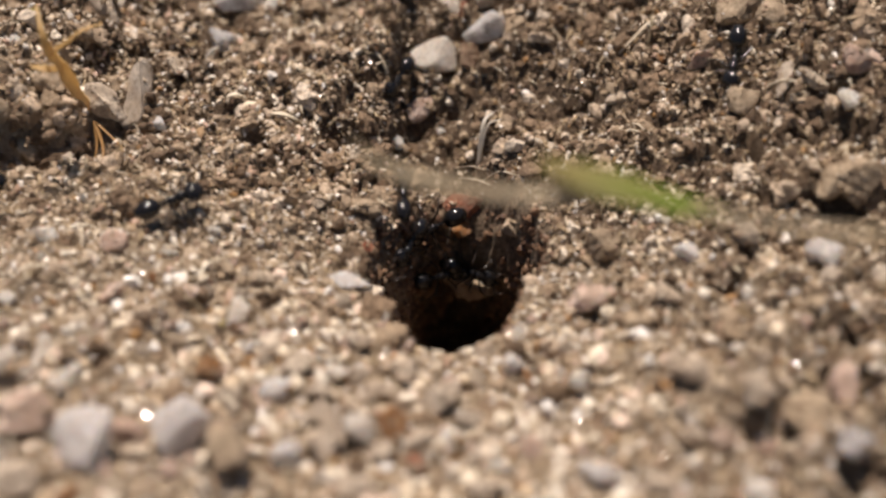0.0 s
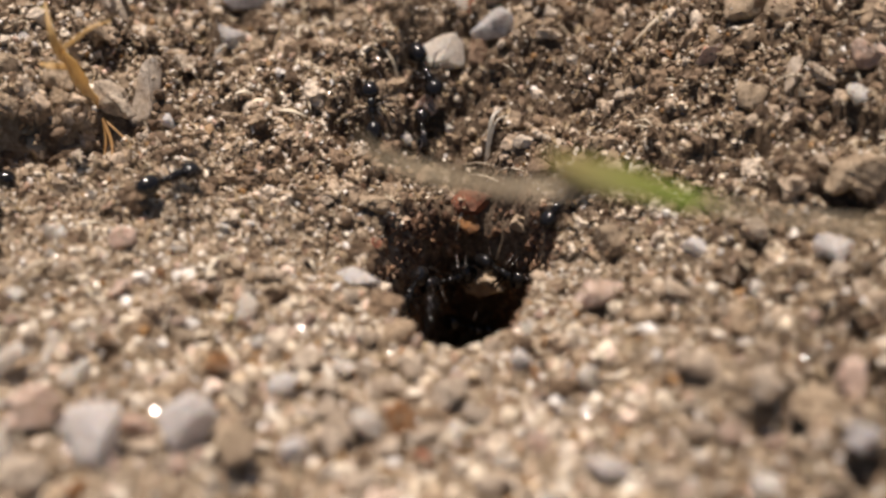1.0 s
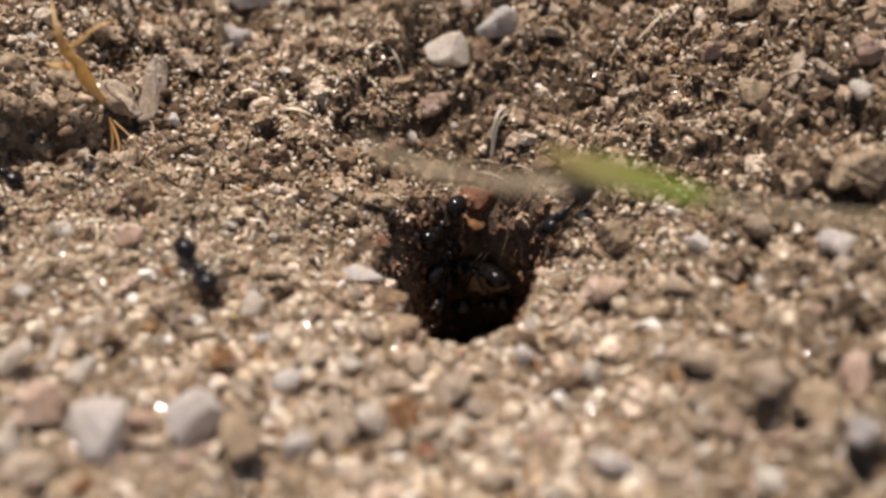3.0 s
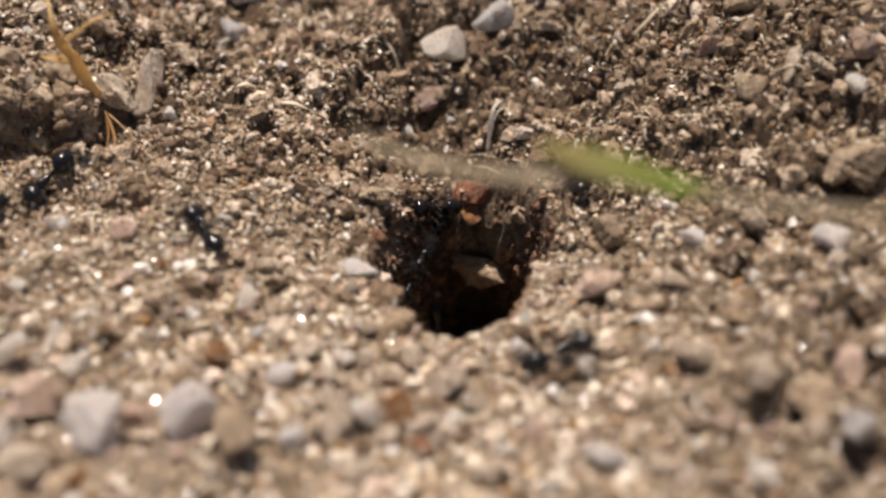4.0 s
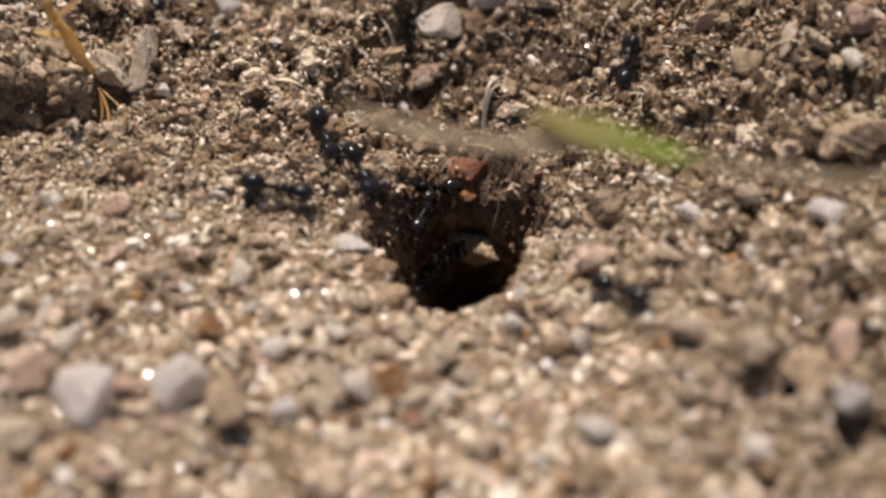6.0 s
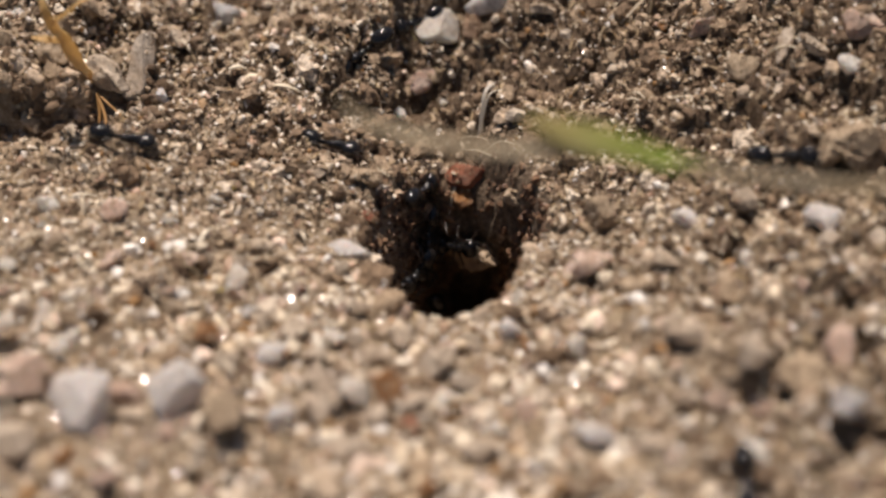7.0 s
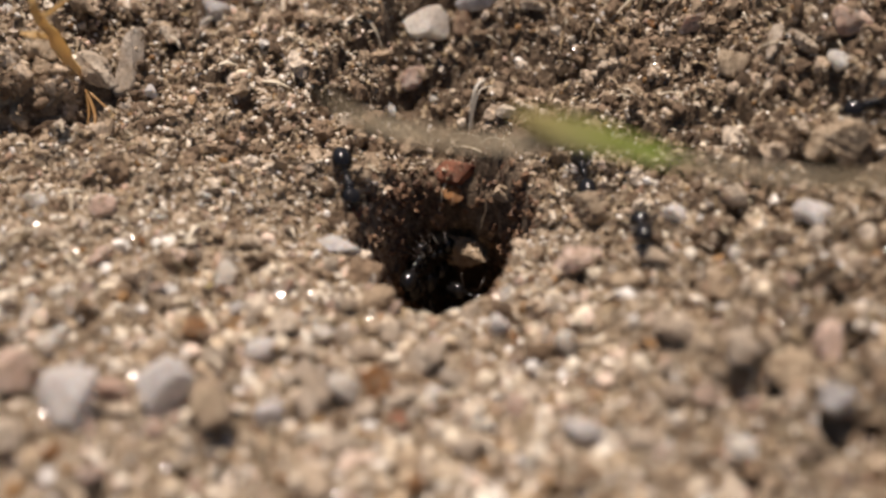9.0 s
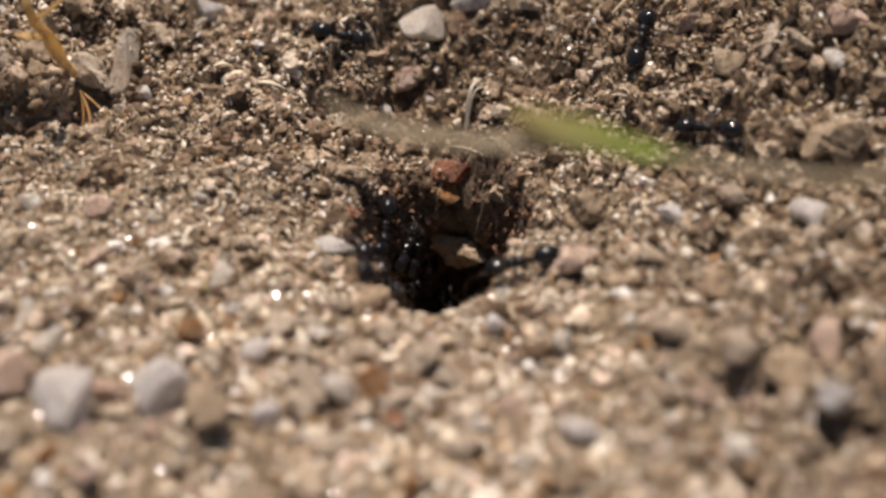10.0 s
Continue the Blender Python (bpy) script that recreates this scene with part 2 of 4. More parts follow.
# brown crumb tones used only on the entrance walls
WALL_EARTH = grain_material("wall_earth", [(0.0, (0.12, 0.064, 0.036)), (0.4, (0.22, 0.13, 0.076)), (0.8, (0.34, 0.22, 0.135)), (0.97, (0.46, 0.34, 0.23))], 0.7)
CLOD = grain_material("soil_clod", [(0.0, (0.17, 0.115, 0.07)), (0.25, (0.30, 0.215, 0.14)), (0.5, (0.46, 0.355, 0.245)), (0.75, (0.64, 0.52, 0.39)), (0.9, (0.80, 0.70, 0.57))], 0.85, 0.0004, 0.12, 0.6)
PALE = grain_material("pale_gravel", [(0.0, (0.36, 0.275, 0.185)), (0.16, (0.50, 0.40, 0.285)), (0.42, (0.66, 0.55, 0.41)), (0.55, (0.92, 0.84, 0.70)),
                                      (0.73, (0.66, 0.47, 0.36)), (0.80, (0.88, 0.84, 0.78)), (0.96, (0.38, 0.24, 0.11))], 0.45, wash=0.45)
CHIPS = grain_material("cream_chips", [(0.0, (0.62, 0.50, 0.35)), (0.2, (0.80, 0.71, 0.56)), (0.5, (0.92, 0.86, 0.74)), (0.7, (0.86, 0.70, 0.58)), (0.8, (0.94, 0.92, 0.88)), (0.92, (0.34, 0.19, 0.07))], 0.36, wash=0.25)
MICA, _, mica = material("mica", 0.15)
mica.inputs["Base Color"].default_value = (0.55, 0.50, 0.42, 1)
mica.inputs["IOR"].default_value = 1.6
CHAFF = grain_material("chaff", [(0.0, (0.46, 0.35, 0.20)), (0.35, (0.62, 0.50, 0.32)), (0.6, (0.28, 0.19, 0.10)), (0.75, (0.76, 0.67, 0.50))], 0.55)
QUARTZ = stone_material("milky_quartz", (0.76, 0.70, 0.62), (0.97, 0.93, 0.86), 0.2, 520.0, 0.0, dirt=0.3, milky=0.6)
CLEAR = stone_material("clear_quartz", (0.55, 0.53, 0.52), (0.95, 0.94, 0.93), 0.06, 480.0, 0.25, dirt=0.15, milky=0.55)
PINK = stone_material("pink_feldspar", (0.56, 0.37, 0.28), (0.88, 0.70, 0.60), 0.45, 480.0, dirt=0.5, milky=0.35)
RED = stone_material("red_stone", (0.20, 0.055, 0.025), (0.48, 0.17, 0.09), 0.4, 420.0, dirt=0.25)
AMBER = stone_material("amber_grain", (0.22, 0.095, 0.03), (0.42, 0.21, 0.08), 0.3, 350.0, 0.0, dirt=0.2, milky=0.4)
TAN = stone_material("tan_stone", (0.36, 0.26, 0.165), (0.66, 0.53, 0.37), 0.75, 600.0)
CREAM = stone_material("cream_stone", (0.55, 0.43, 0.31), (0.88, 0.77, 0.62), 0.6, 520.0, dirt=0.5)
BROWN = stone_material("brown_stone", (0.15, 0.075, 0.04), (0.36, 0.215, 0.13), 0.5, 450.0, dirt=0.5)
YELLOW = stone_material("yellow_grain", (0.55, 0.42, 0.04), (0.80, 0.66, 0.10), 0.4, 350.0, dirt=0.1, milky=0.3)
GREY = stone_material("grey_stone", (0.32, 0.27, 0.22), (0.62, 0.54, 0.44), 0.65, 700.0, streak=0.4)
BLUE = stone_material("blue_grey_stone", (0.76, 0.72, 0.69), (0.97, 0.95, 0.94), 0.22, 330.0, 0.0, dirt=0.3, milky=0.6)


def plain_material(name, low, high, rough, scale, streak=1.0, bump=0.0001):
    m, t, s = material(name, rough)
    v = t.nodes.new("ShaderNodeVectorMath")
    v.operation = "MULTIPLY"
    v.inputs[1].default_value = (streak, 1.0, 1.0)
    t.links.new(coords(t), v.inputs[0])
    t.links.new(ramp(t, noise_out(t, scale, 4.0, 0.6, v.outputs[0]), [(0.3, low), (0.7, high)]), s.inputs["Base Color"])
    bumped(t, s, noise_out(t, scale * 2, 3.0, 0.6, v.outputs[0]), bump, 0.6)
    return m, t, s


STRAW, _, _ = plain_material("pale_straw", (0.55, 0.46, 0.32), (0.80, 0.73, 0.58), 0.45, 900.0, 0.1)
ANT = plain_material("black_ant_shell", (0.006, 0.006, 0.007), (0.016, 0.014, 0.013), 0.15, 1500.0, bump=0.00001)[0]
ANT_LEG = plain_material("dark_ant_leg", (0.012, 0.008, 0.006), (0.03, 0.018, 0.012), 0.3, 1500.0, bump=0.00001)[0]


# ---- helpers for meshes ----
def part(name, bm, mat, parent=None, label="", soft=True):
    me = bpy.data.meshes.new(name)
    bm.to_mesh(me)
    bm.free()
    me.materials.append(mat)
    if soft:
        me.shade_smooth()
    ob = new(name, me)
    if parent:
        ob.parent = parent
    return tagged(ob, label) if label else ob


def ico(level):
    bm = bmesh.new()
    bmesh.ops.create_icosphere(bm, subdivisions=level, radius=1.0)
    bm.verts.ensure_lookup_table()
    v = np.array([p.co for p in bm.verts])
    f = np.array([[p.index for p in face.verts] for face in bm.faces])
    bm.free()
    return v, f


ICO1, ICO2, ICO3, ICO4 = ico(1), ico(2), ico(4), ico(5)
SLIVER = np.array([(1, 0, 0), (-1, 0, 0), (0, 1, 0), (0, -1, 0), (0, 0, 1), (0, 0, -1)], float), np.array([(0, 2, 4), (2, 1, 4), (1, 3, 4), (3, 0, 4), (2, 0, 5), (1, 2, 5), (3, 1, 5), (0, 3, 5)])


def bulk(name, verts, faces, mat, soft=False):
    """One mesh from arrays: verts (n, 3), triangles (m, 3)."""
    me = bpy.data.meshes.new(name)
    me.vertices.add(len(verts))
    me.vertices.foreach_set("co", np.ascontiguousarray(verts, np.float32).ravel())
    me.loops.add(faces.size)
    me.loops.foreach_set("vertex_index", np.ascontiguousarray(faces, np.int32).ravel())
    me.polygons.add(len(faces))
    me.polygons.foreach_set("loop_start", np.arange(0, faces.size, 3, dtype=np.int32))
    me.materials.append(mat)
    me.update(calc_edges=True)
    me.validate()
    if soft:
        me.shade_smooth()
    else:
        me.shade_flat()
    return new(name, me)


# ---- ground: one sheet to the horizon ----
def axis_steps(low, high, dense_low, dense_high):
    """Close steps over the entrance, wider ones about it, then growing ones out to far away."""
    inner = np.concatenate([np.arange(low, dense_low, 0.029), np.arange(dense_low, dense_high, 0.017), np.arange(dense_high, high, 0.029)])
    out, step = [], 0.06
    far = 0.0
    while far < 40000:
        far, step = far + step, step * 1.22
        out.append(far)
    out = np.array(out)
    return np.concatenate([(low - out)[::-1], inner, inner[-1] + out])


def build_ground():
    gx, gy = axis_steps(-6.8, 6.6, -1.2, 1.3), axis_steps(-4.4, 6.4, -1.4, 1.8)
    X, Y = np.meshgrid(gx, gy)
    Z = ground_height(X, Y)
    nx, ny = len(gx), len(gy)
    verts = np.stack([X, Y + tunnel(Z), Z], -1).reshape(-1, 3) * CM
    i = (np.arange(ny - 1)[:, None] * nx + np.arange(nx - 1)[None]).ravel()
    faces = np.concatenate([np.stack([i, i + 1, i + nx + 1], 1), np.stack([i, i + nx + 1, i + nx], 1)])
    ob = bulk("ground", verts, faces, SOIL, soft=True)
    return tagged(ob, "dry sandy crumbling soil sinking towards an ant nest entrance", "ground", kind="structure")


build_ground()


# ---- loose stones and soil ----
def chipped(base, seed, planes, rough=0.10, jag=0.012, cuts=(0.55, 0.85), crust=0.011):
    """A worn stone of unit size: lumps, then flats where it has broken."""
    rs = np.random.RandomState(seed)
    v, f = base
    v = v.copy()
    lump = np.zeros(len(v))
    for k in range(5):
        way = rs.randn(3) * (1.2 + 0.7 * k)
        lump += np.sin(v @ way + rs.rand() * 6.3) * rough / (1 + 0.6 * k)
    v = v * (1 + lump)[:, None]
    for k in range(planes):
        n = rs.randn(3)
        n /= np.linalg.norm(n)
        cut = cuts[0] + (cuts[1] - cuts[0]) * rs.rand()
        over = v @ n - cut
        v = v - np.outer(np.maximum(over, 0) * 0.95, n)
    if len(v) > 300:
        pits = np.zeros(len(v))
        for k in range(10):
            pits += np.sin(v @ (rs.randn(3) * (5 + 1.6 * k)) + rs.rand() * 6.3) / (1 + 0.25 * k)
        v = v * (1 + crust * pits)[:, None]
    return v * (1 + jag * rs.randn(len(v)))[:, None], f


SHAPE = ico(3)
stones_laid = []
dusted = []
CRUST = {TAN: 0.05, CREAM: 0.032, PINK: 0.022, GREY: 0.02, BROWN: 0.025, RED: 0.02, QUARTZ: 0.006, CLEAR: 0.004, BLUE: 0.006}


def pebble(label, x, y, half_wide, half_high, turn, mat, planes, lift=0.0):
    """A stone partly sunk in the soil; turn leans its long side."""
    v, f = chipped(ICO4 if half_wide * half_high > 0.09 else ICO3, 101 + len(stones_laid), planes + 6, 0.22, 0.002 if mat in (QUARTZ, CLEAR, BLUE) else 0.004, (0.45, 0.8), CRUST.get(mat, 0.024))
    tall = half_high > 1.3 * half_wide
    deep = 0.75 * (half_wide + half_high) / 2
    small = min(half_wide, half_high)
    z = gz(x, y) + (0.36 + 0.3 * float(smooth(-0.8, -2.0, y))) * small + (0.28 * (half_high - small) if tall else 0) + lift
    stones_laid.append((x, y, 0.72 * max(half_wide, small)))
    v = v / np.abs(v).max(0) * np.array([1.14 * half_wide, (1.25 if tall else 1.16) * half_high, deep]) * CM
    lean = Matrix.Rotation(radians(22 if tall else 36), 4, "X") @ Matrix.Rotation(radians(-turn), 4, "Z")
    me = bpy.data.meshes.new("pebble")
    me.from_pydata([tuple(lean @ Vector(p)) for p in v], [], f.tolist())
    me.materials.append(mat)
    me.shade_smooth()
    ob = new("pebble", me)
    ob.matrix_world = pose(x * CM, y * CM, z * CM)
    if mat not in (QUARTZ, CLEAR, BLUE):
        top = np.array([lean.to_3x3() @ Vector(q) for q in v]) / CM
        dusted.append(top[top[:, 2] > -0.2 * small] + np.array([x, y, z]))
    return tagged(ob, label, "stone", group="pebbles about the ant nest")


def turns(rs, n):
    """n random rotations."""
    q = rs.randn(n, 4)
    q /= np.linalg.norm(q, axis=1)[:, None]
    a, b, c, d = q.T
    return np.stack([np.stack([1 - 2 * (c * c + d * d), 2 * (b * c - a * d), 2 * (b * d + a * c)], -1),
                     np.stack([2 * (b * c + a * d), 1 - 2 * (b * b + d * d), 2 * (c * d - a * b)], -1),
                     np.stack([2 * (b * d - a * c), 2 * (c * d + a * b), 1 - 2 * (b * b + c * c)], -1)], 1)


def strew(name, label, count, sizes, base, mat, seed, where, stretch=(1, 1, 1), squash=0.6, rise=0.25, flat=0.0, jag=0.2, soft=False):
    """Many small bodies on the ground. where(rs, n) gives places; sizes: least, most, and how the small ones prevail."""
    rs = np.random.RandomState(seed)
    x, y = where(rs, count)
    clear = np.ones(len(x), bool)
    for px, py, pr in stones_laid:
        clear &= (x - px) ** 2 + (y - py + 0.55 * pr) ** 2 > (0.92 * pr + 0.4 * sizes[0]) ** 2
    x, y = x[clear], y[clear]
    n = len(x)
    z = ground_height(x, y)
    r = sizes[0] + (sizes[1] - sizes[0]) * rs.rand(n) ** sizes[2]
    shapes = [chipped(base, seed * 31 + k, 3, 0.2, jag) for k in range(14)]
    V = np.stack([s[0] for s in shapes])
    pick = rs.randint(0, len(shapes), n)
    scale = r[:, None] * (1 - squash * rs.rand(n, 3)) * np.array(stretch)
    body = V[pick] * scale[:, None, :]
    if flat:
        a, tip = rs.rand(n) * 2 * np.pi, rs.randn(n) * flat
        ca, sa, ct, st = np.cos(a), np.sin(a), np.cos(tip), np.sin(tip)
        zero, one = np.zeros(n), np.ones(n)
        R = np.stack([np.stack([ca * ct, -sa, ca * st], -1), np.stack([sa * ct, ca, sa * st], -1), np.stack([-st, zero, ct], -1)], 1)
    else:
        R = turns(rs, n)
    body = np.einsum("nij,nvj->nvi", R, body)
    body += np.stack([x, y + tunnel(z), z + rise * r], -1)[:, None]
    k = V.shape[1]
    faces = (base[1][None] + (np.arange(n) * k)[:, None, None]).reshape(-1, 3)
    ob = bulk(name, body.reshape(-1, 3) * CM, faces, mat, soft)
    return tagged(ob, label, "soil", kind="stuff")


def in_view(rs, n, low=-4.4, high=6.4):
    """Places over the stretch of ground that is seen, which widens to the rear."""
    y = low + (high - low) * rs.rand(n)
    half = 4.9 + 0.26 * (y - low)
    return (rs.rand(n) * 2 - 1) * half, y


def sparse_grains(x, y):
    """1 along the gully, and on the slope beside it, where fewer loose grains are strewn."""
    return smooth(-0.95, -0.6, x) * smooth(1.05 + 1.7 * smooth(2.2, 3.2, y), 0.5, x) * smooth(1.5, 2.2, y)


def plain_spread(rs, n):
    x, y = in_view(rs, n)
    keep = (hole_reach(x, y) > 1.2) & (rs.rand(n) > 0.75 * sparse_grains(x, y))
    return x[keep], y[keep]


def sand_spread(rs, n):
    x, y = in_view(rs, n)
    keep = (rs.rand(n) < 0.22 + 0.78 * smooth(2.4, 0.0, y + 0.3 * x) * (1 - 0.7 * smooth(2.6, 4.2, x)) - 0.8 * sparse_grains(x, y)) & (hole_reach(x, y) > 1.05)
    return x[keep], y[keep]


def rear_spread(rs, n):
    x, y = in_view(rs, n)
    keep = (rs.rand(n) < 0.12 + 0.88 * np.maximum(smooth(-0.6, 2.2, y + 0.8 * fbm(x, y, 0.7, 2)), 0.7 * smooth(2.4, 4.2, x))) & (hole_reach(x, y) > 1.15)
    return x[keep], y[keep]


def front_spread(rs, n):
    x, y = in_view(rs, n)
    keep = (rs.rand(n) < (0.3 + 0.7 * smooth(3.2, -0.4, y)) * (0.25 + 0.75 * smooth(3.2, 1.2, x))) & (hole_reach(x, y) > 1.15)
    return x[keep], y[keep]


def chip_spread(rs, n):
    x, y = in_view(rs, n)
    keep = (rs.rand(n) < smooth(0.2, -1.2, y) * (0.2 + 0.8 * smooth(3.4, 1.0, x)) * (0.35 + 0.65 * np.exp(-(x / 2.4) ** 2))) & (hole_reach(x, y) > 1.15)
    return x[keep], y[keep]


def left_rear_spread(rs, n):
    x, y = in_view(rs, n)
    keep = (rs.rand(n) < smooth(-0.9, -1.6, x) * smooth(1.2, 2.4, y)) & (hole_reach(x, y) > 1.2)
    return x[keep], y[keep]


def bank_spread(rs, n):
    """Places on the steep edge of the bank."""
    x, y = -6.6 + 2.4 * rs.rand(20 * n), 1.2 + 1.8 * rs.rand(20 * n)
    keep = np.nonzero(relief(x, y + 0.05) - relief(x, y - 0.05) > 0.05)[0][:n]
    return x[keep], y[keep]


def wall_spread(rs, n):
    """Places on the steep walls of the entrance, the more the steeper."""
    x, y = -1.2 + 2.5 * rs.rand(16 * n), -1.4 + 3.6 * rs.rand(16 * n)
    steep = np.hypot(ground_height(x + 0.02, y) - ground_height(x - 0.02, y), ground_height(x, y + 0.02) - ground_height(x, y - 0.02)) / 0.04
    keep = np.nonzero(rs.rand(16 * n) < np.clip((steep - 0.9) / 9, 0, 1))[0][:n]
    return x[keep], y[keep]


# rear bank
pebble("chipped milky white pebble lying in the gully soil", -0.20, 4.43, 0.294, 0.286, -20, QUARTZ, 5)
pebble("glassy grey quartz pebble on dark crumbly soil", 0.57, 4.64, 0.330, 0.228, -8, CLEAR, 6)
pebble("reddish brown stone wedged under a quartz pebble", 0.32, 4.43, 0.133, 0.235, 10, BROWN, 6)
pebble("narrow red stone chip standing in the soil", 0.22, 5.12, 0.065, 0.179, 10, RED, 4)
pebble("small white pebble in dark soil", 0.03, 5.18, 0.204, 0.138, 0, QUARTZ, 5)
pebble("small cream pebble in dark soil", 0.50, 5.16, 0.162, 0.121, 0, CREAM, 4)
pebble("glassy quartz lump with a bright chipped corner", -3.03, 5.36, 0.329, 0.181, -10, CLEAR, 6)
pebble("bright white quartz chip beside a glassy lump", -2.58, 5.53, 0.140, 0.107, 0, QUARTZ, 4)
pebble("translucent quartz pebble on loose grit", -3.23, 4.61, 0.266, 0.193, 15, CLEAR, 6)
pebble("round tan pebble beside a quartz pebble", -2.77, 4.25, 0.143, 0.127, 0, TAN, 4)
pebble("narrow white stone splinter in loose grit", -3.28, 4.26, 0.047, 0.134, 25, QUARTZ, 4)
pebble("long grey striated stone leaning on the soil bank", -4.01, 2.86, 0.175, 0.479, 8, GREY, 4)
pebble("tan angular stone at the foot of the bank", -4.39, 2.43, 0.31, 0.20, 25, CREAM, 5, 0.12)
pebble("small brown pebble between two stones", -4.34, 3.05, 0.105, 0.166, 5, TAN, 4)
pebble("dusty tan pebble on the crumbly bank", -5.07, 2.59, 0.219, 0.190, 0, TAN, 4)
pebble("small white pebble on the crumbly bank", -5.60, 3.21, 0.103, 0.103, 0, QUARTZ, 4)
pebble("dusty ochre pebble on the crumbly bank", -5.70, 2.68, 0.225, 0.181, 0, TAN, 4)
pebble("pale elongated stone chip on the bank", -4.70, 4.51, 0.224, 0.088, 35, CREAM, 4)
pebble("dark slaty stone chip on the bank", -4.84, 4.48, 0.240, 0.096, 40, GREY, 4)
pebble("small blue-grey pebble in loose grit", -3.71, 2.37, 0.109, 0.095, 0, BLUE, 3)
pebble("flat cream stone chip on the soil", -3.37, 1.67, 0.128, 0.057, 0, CREAM, 4)
pebble("round pinkish cream pebble in loose grit", -3.68, 3.68, 0.154, 0.131, 0, CREAM, 4)
pebble("small yellow grain at the gully edge", -1.00, 3.94, 0.070, 0.086, 0, AMBER, 3)
pebble("bright white chip in the gully", -0.67, 3.00, 0.131, 0.115, 20, QUARTZ, 5)
pebble("glinting white grain in the gully", -0.08, 3.40, 0.070, 0.062, 0, QUARTZ, 5)
pebble("dull pinkish stone lying in the shaded gully", -0.38, 3.74, 0.204, 0.173, -15, PINK, 4)
pebble("pale upright grain above the nest entrance", -1.22, 2.36, 0.096, 0.111, 0, CREAM, 4)
pebble("tan clod of soil above the nest entrance", -1.03, 1.16, 0.210, 0.126, 0, TAN, 4)
pebble("cream stone chip on the soil", -1.63, 1.12, 0.140, 0.091, -10, CREAM, 4)
pebble("tiny pink grain on the soil", -1.42, 2.97, 0.053, 0.046, 0, PINK, 3)
pebble("flat pale stone chip on the soil", -3.04, 2.87, 0.224, 0.067, 5, CREAM, 4)
pebble("small cream pebble on the soil", -3.61, 1.23, 0.076, 0.083, 0, CREAM, 4)
pebble("crusty tan clod of soil on the edge of the bank", -4.95, 1.95, 0.20, 0.17, 0, TAN, 2)
pebble("crusty tan clod of soil on the edge of the bank", -5.30, 1.90, 0.17, 0.16, 10, TAN, 2)
pebble("crusty tan clod of soil on the edge of the bank", -5.60, 2.05, 0.21, 0.18, -15, TAN, 2)
pebble("crusty cream clod of soil on the bank", -5.42, 2.30, 0.15, 0.13, 0, CREAM, 2)
pebble("crusty tan clod of soil on the bank", -4.98, 2.28, 0.14, 0.12, 20, TAN, 2)
# nest entrance
pebble("broken brick-red stone above the nest entrance", 0.24, 2.11, 0.254, 0.196, -20, RED, 9)
pebble("reddish brown splinter in the entrance wall", 0.20, 1.98, 0.158, 0.158, 10, AMBER, 7)
pebble("dull grey-pink stone set in the wall of the entrance", 0.40, 1.72, 0.42, 0.25, 14, TAN, 6, 0.24)
pebble("small brick-red grain at the entrance rim", -0.97, 0.62, 0.068, 0.082, -20, RED, 4)
pebble("bluish white flat stone at the entrance rim", -1.14, -0.01, 0.253, 0.133, 25, BLUE, 5)
pebble("ochre flat grain at the entrance rim", -1.27, 0.29, 0.141, 0.074, 10, TAN, 4)
pebble("bright white grain at the entrance rim", -0.76, -0.71, 0.074, 0.060, 0, QUARTZ, 4)
pebble("brown rounded grain in the shaded entrance wall", 0.84, 1.56, 0.128, 0.135, 0, TAN, 4)
pebble("pink and white feldspar stone beside the nest entrance", 1.59, -0.58, 0.269, 0.173, -22, PINK, 5, 0.12)
pebble("rounded tan stone beside the nest entrance", 1.84, 0.32, 0.221, 0.188, 0, TAN, 4)
pebble("pale pinkish stone at the entrance rim", -0.96, -1.33, 0.149, 0.087, 15, CREAM, 4)
pebble("bright cream grain at the entrance rim", 0.39, -1.33, 0.106, 0.106, 0, CREAM, 4)
pebble("pale grey pebble near the entrance rim", 0.66, -1.63, 0.123, 0.105, 0, BLUE, 4)
pebble("ochre grain near the entrance rim", 0.82, -1.73, 0.061, 0.110, 0, AMBER, 3)
# left slope
pebble("small white oval pebble on sandy soil", -4.69, 0.18, 0.151, 0.079, -5, QUARTZ, 4)
pebble("cream flat chip on sandy soil", -4.32, 0.64, 0.115, 0.068, 0, CREAM, 4)
pebble("pinkish brown pebble on sandy soil", -3.86, 0.10, 0.153, 0.140, 0, PINK, 4)
pebble("bright white chip on sandy soil", -2.76, 0.45, 0.088, 0.054, 0, QUARTZ, 4)
pebble("small white grain on sandy soil", -2.79, 0.33, 0.054, 0.047, 0, QUARTZ, 4)
pebble("pink grain on sandy soil", -2.73, 0.17, 0.100, 0.053, 0, PINK, 4)
pebble("pale pink stone chip on sandy soil", -3.77, -0.62, 0.166, 0.096, -20, PINK, 4)
pebble("white pebble on sandy soil", -4.90, -0.85, 0.121, 0.108, 0, QUARTZ, 4)
pebble("cream angular chip on sandy soil", -2.13, -0.27, 0.150, 0.085, 5, CREAM, 5)
pebble("pale glassy chip half buried in sand", -2.31, -0.89, 0.139, 0.177, 30, QUARTZ, 5)
pebble("small blue-white grain in sand", -2.18, -1.37, 0.087, 0.068, 0, BLUE, 4)
pebble("small yellow grain in sand", -2.53, -1.08, 0.056, 0.044, 0, YELLOW, 3, 0.04)
pebble("pale pinkish lump in sand", -2.91, -0.66, 0.159, 0.096, 0, PINK, 4)
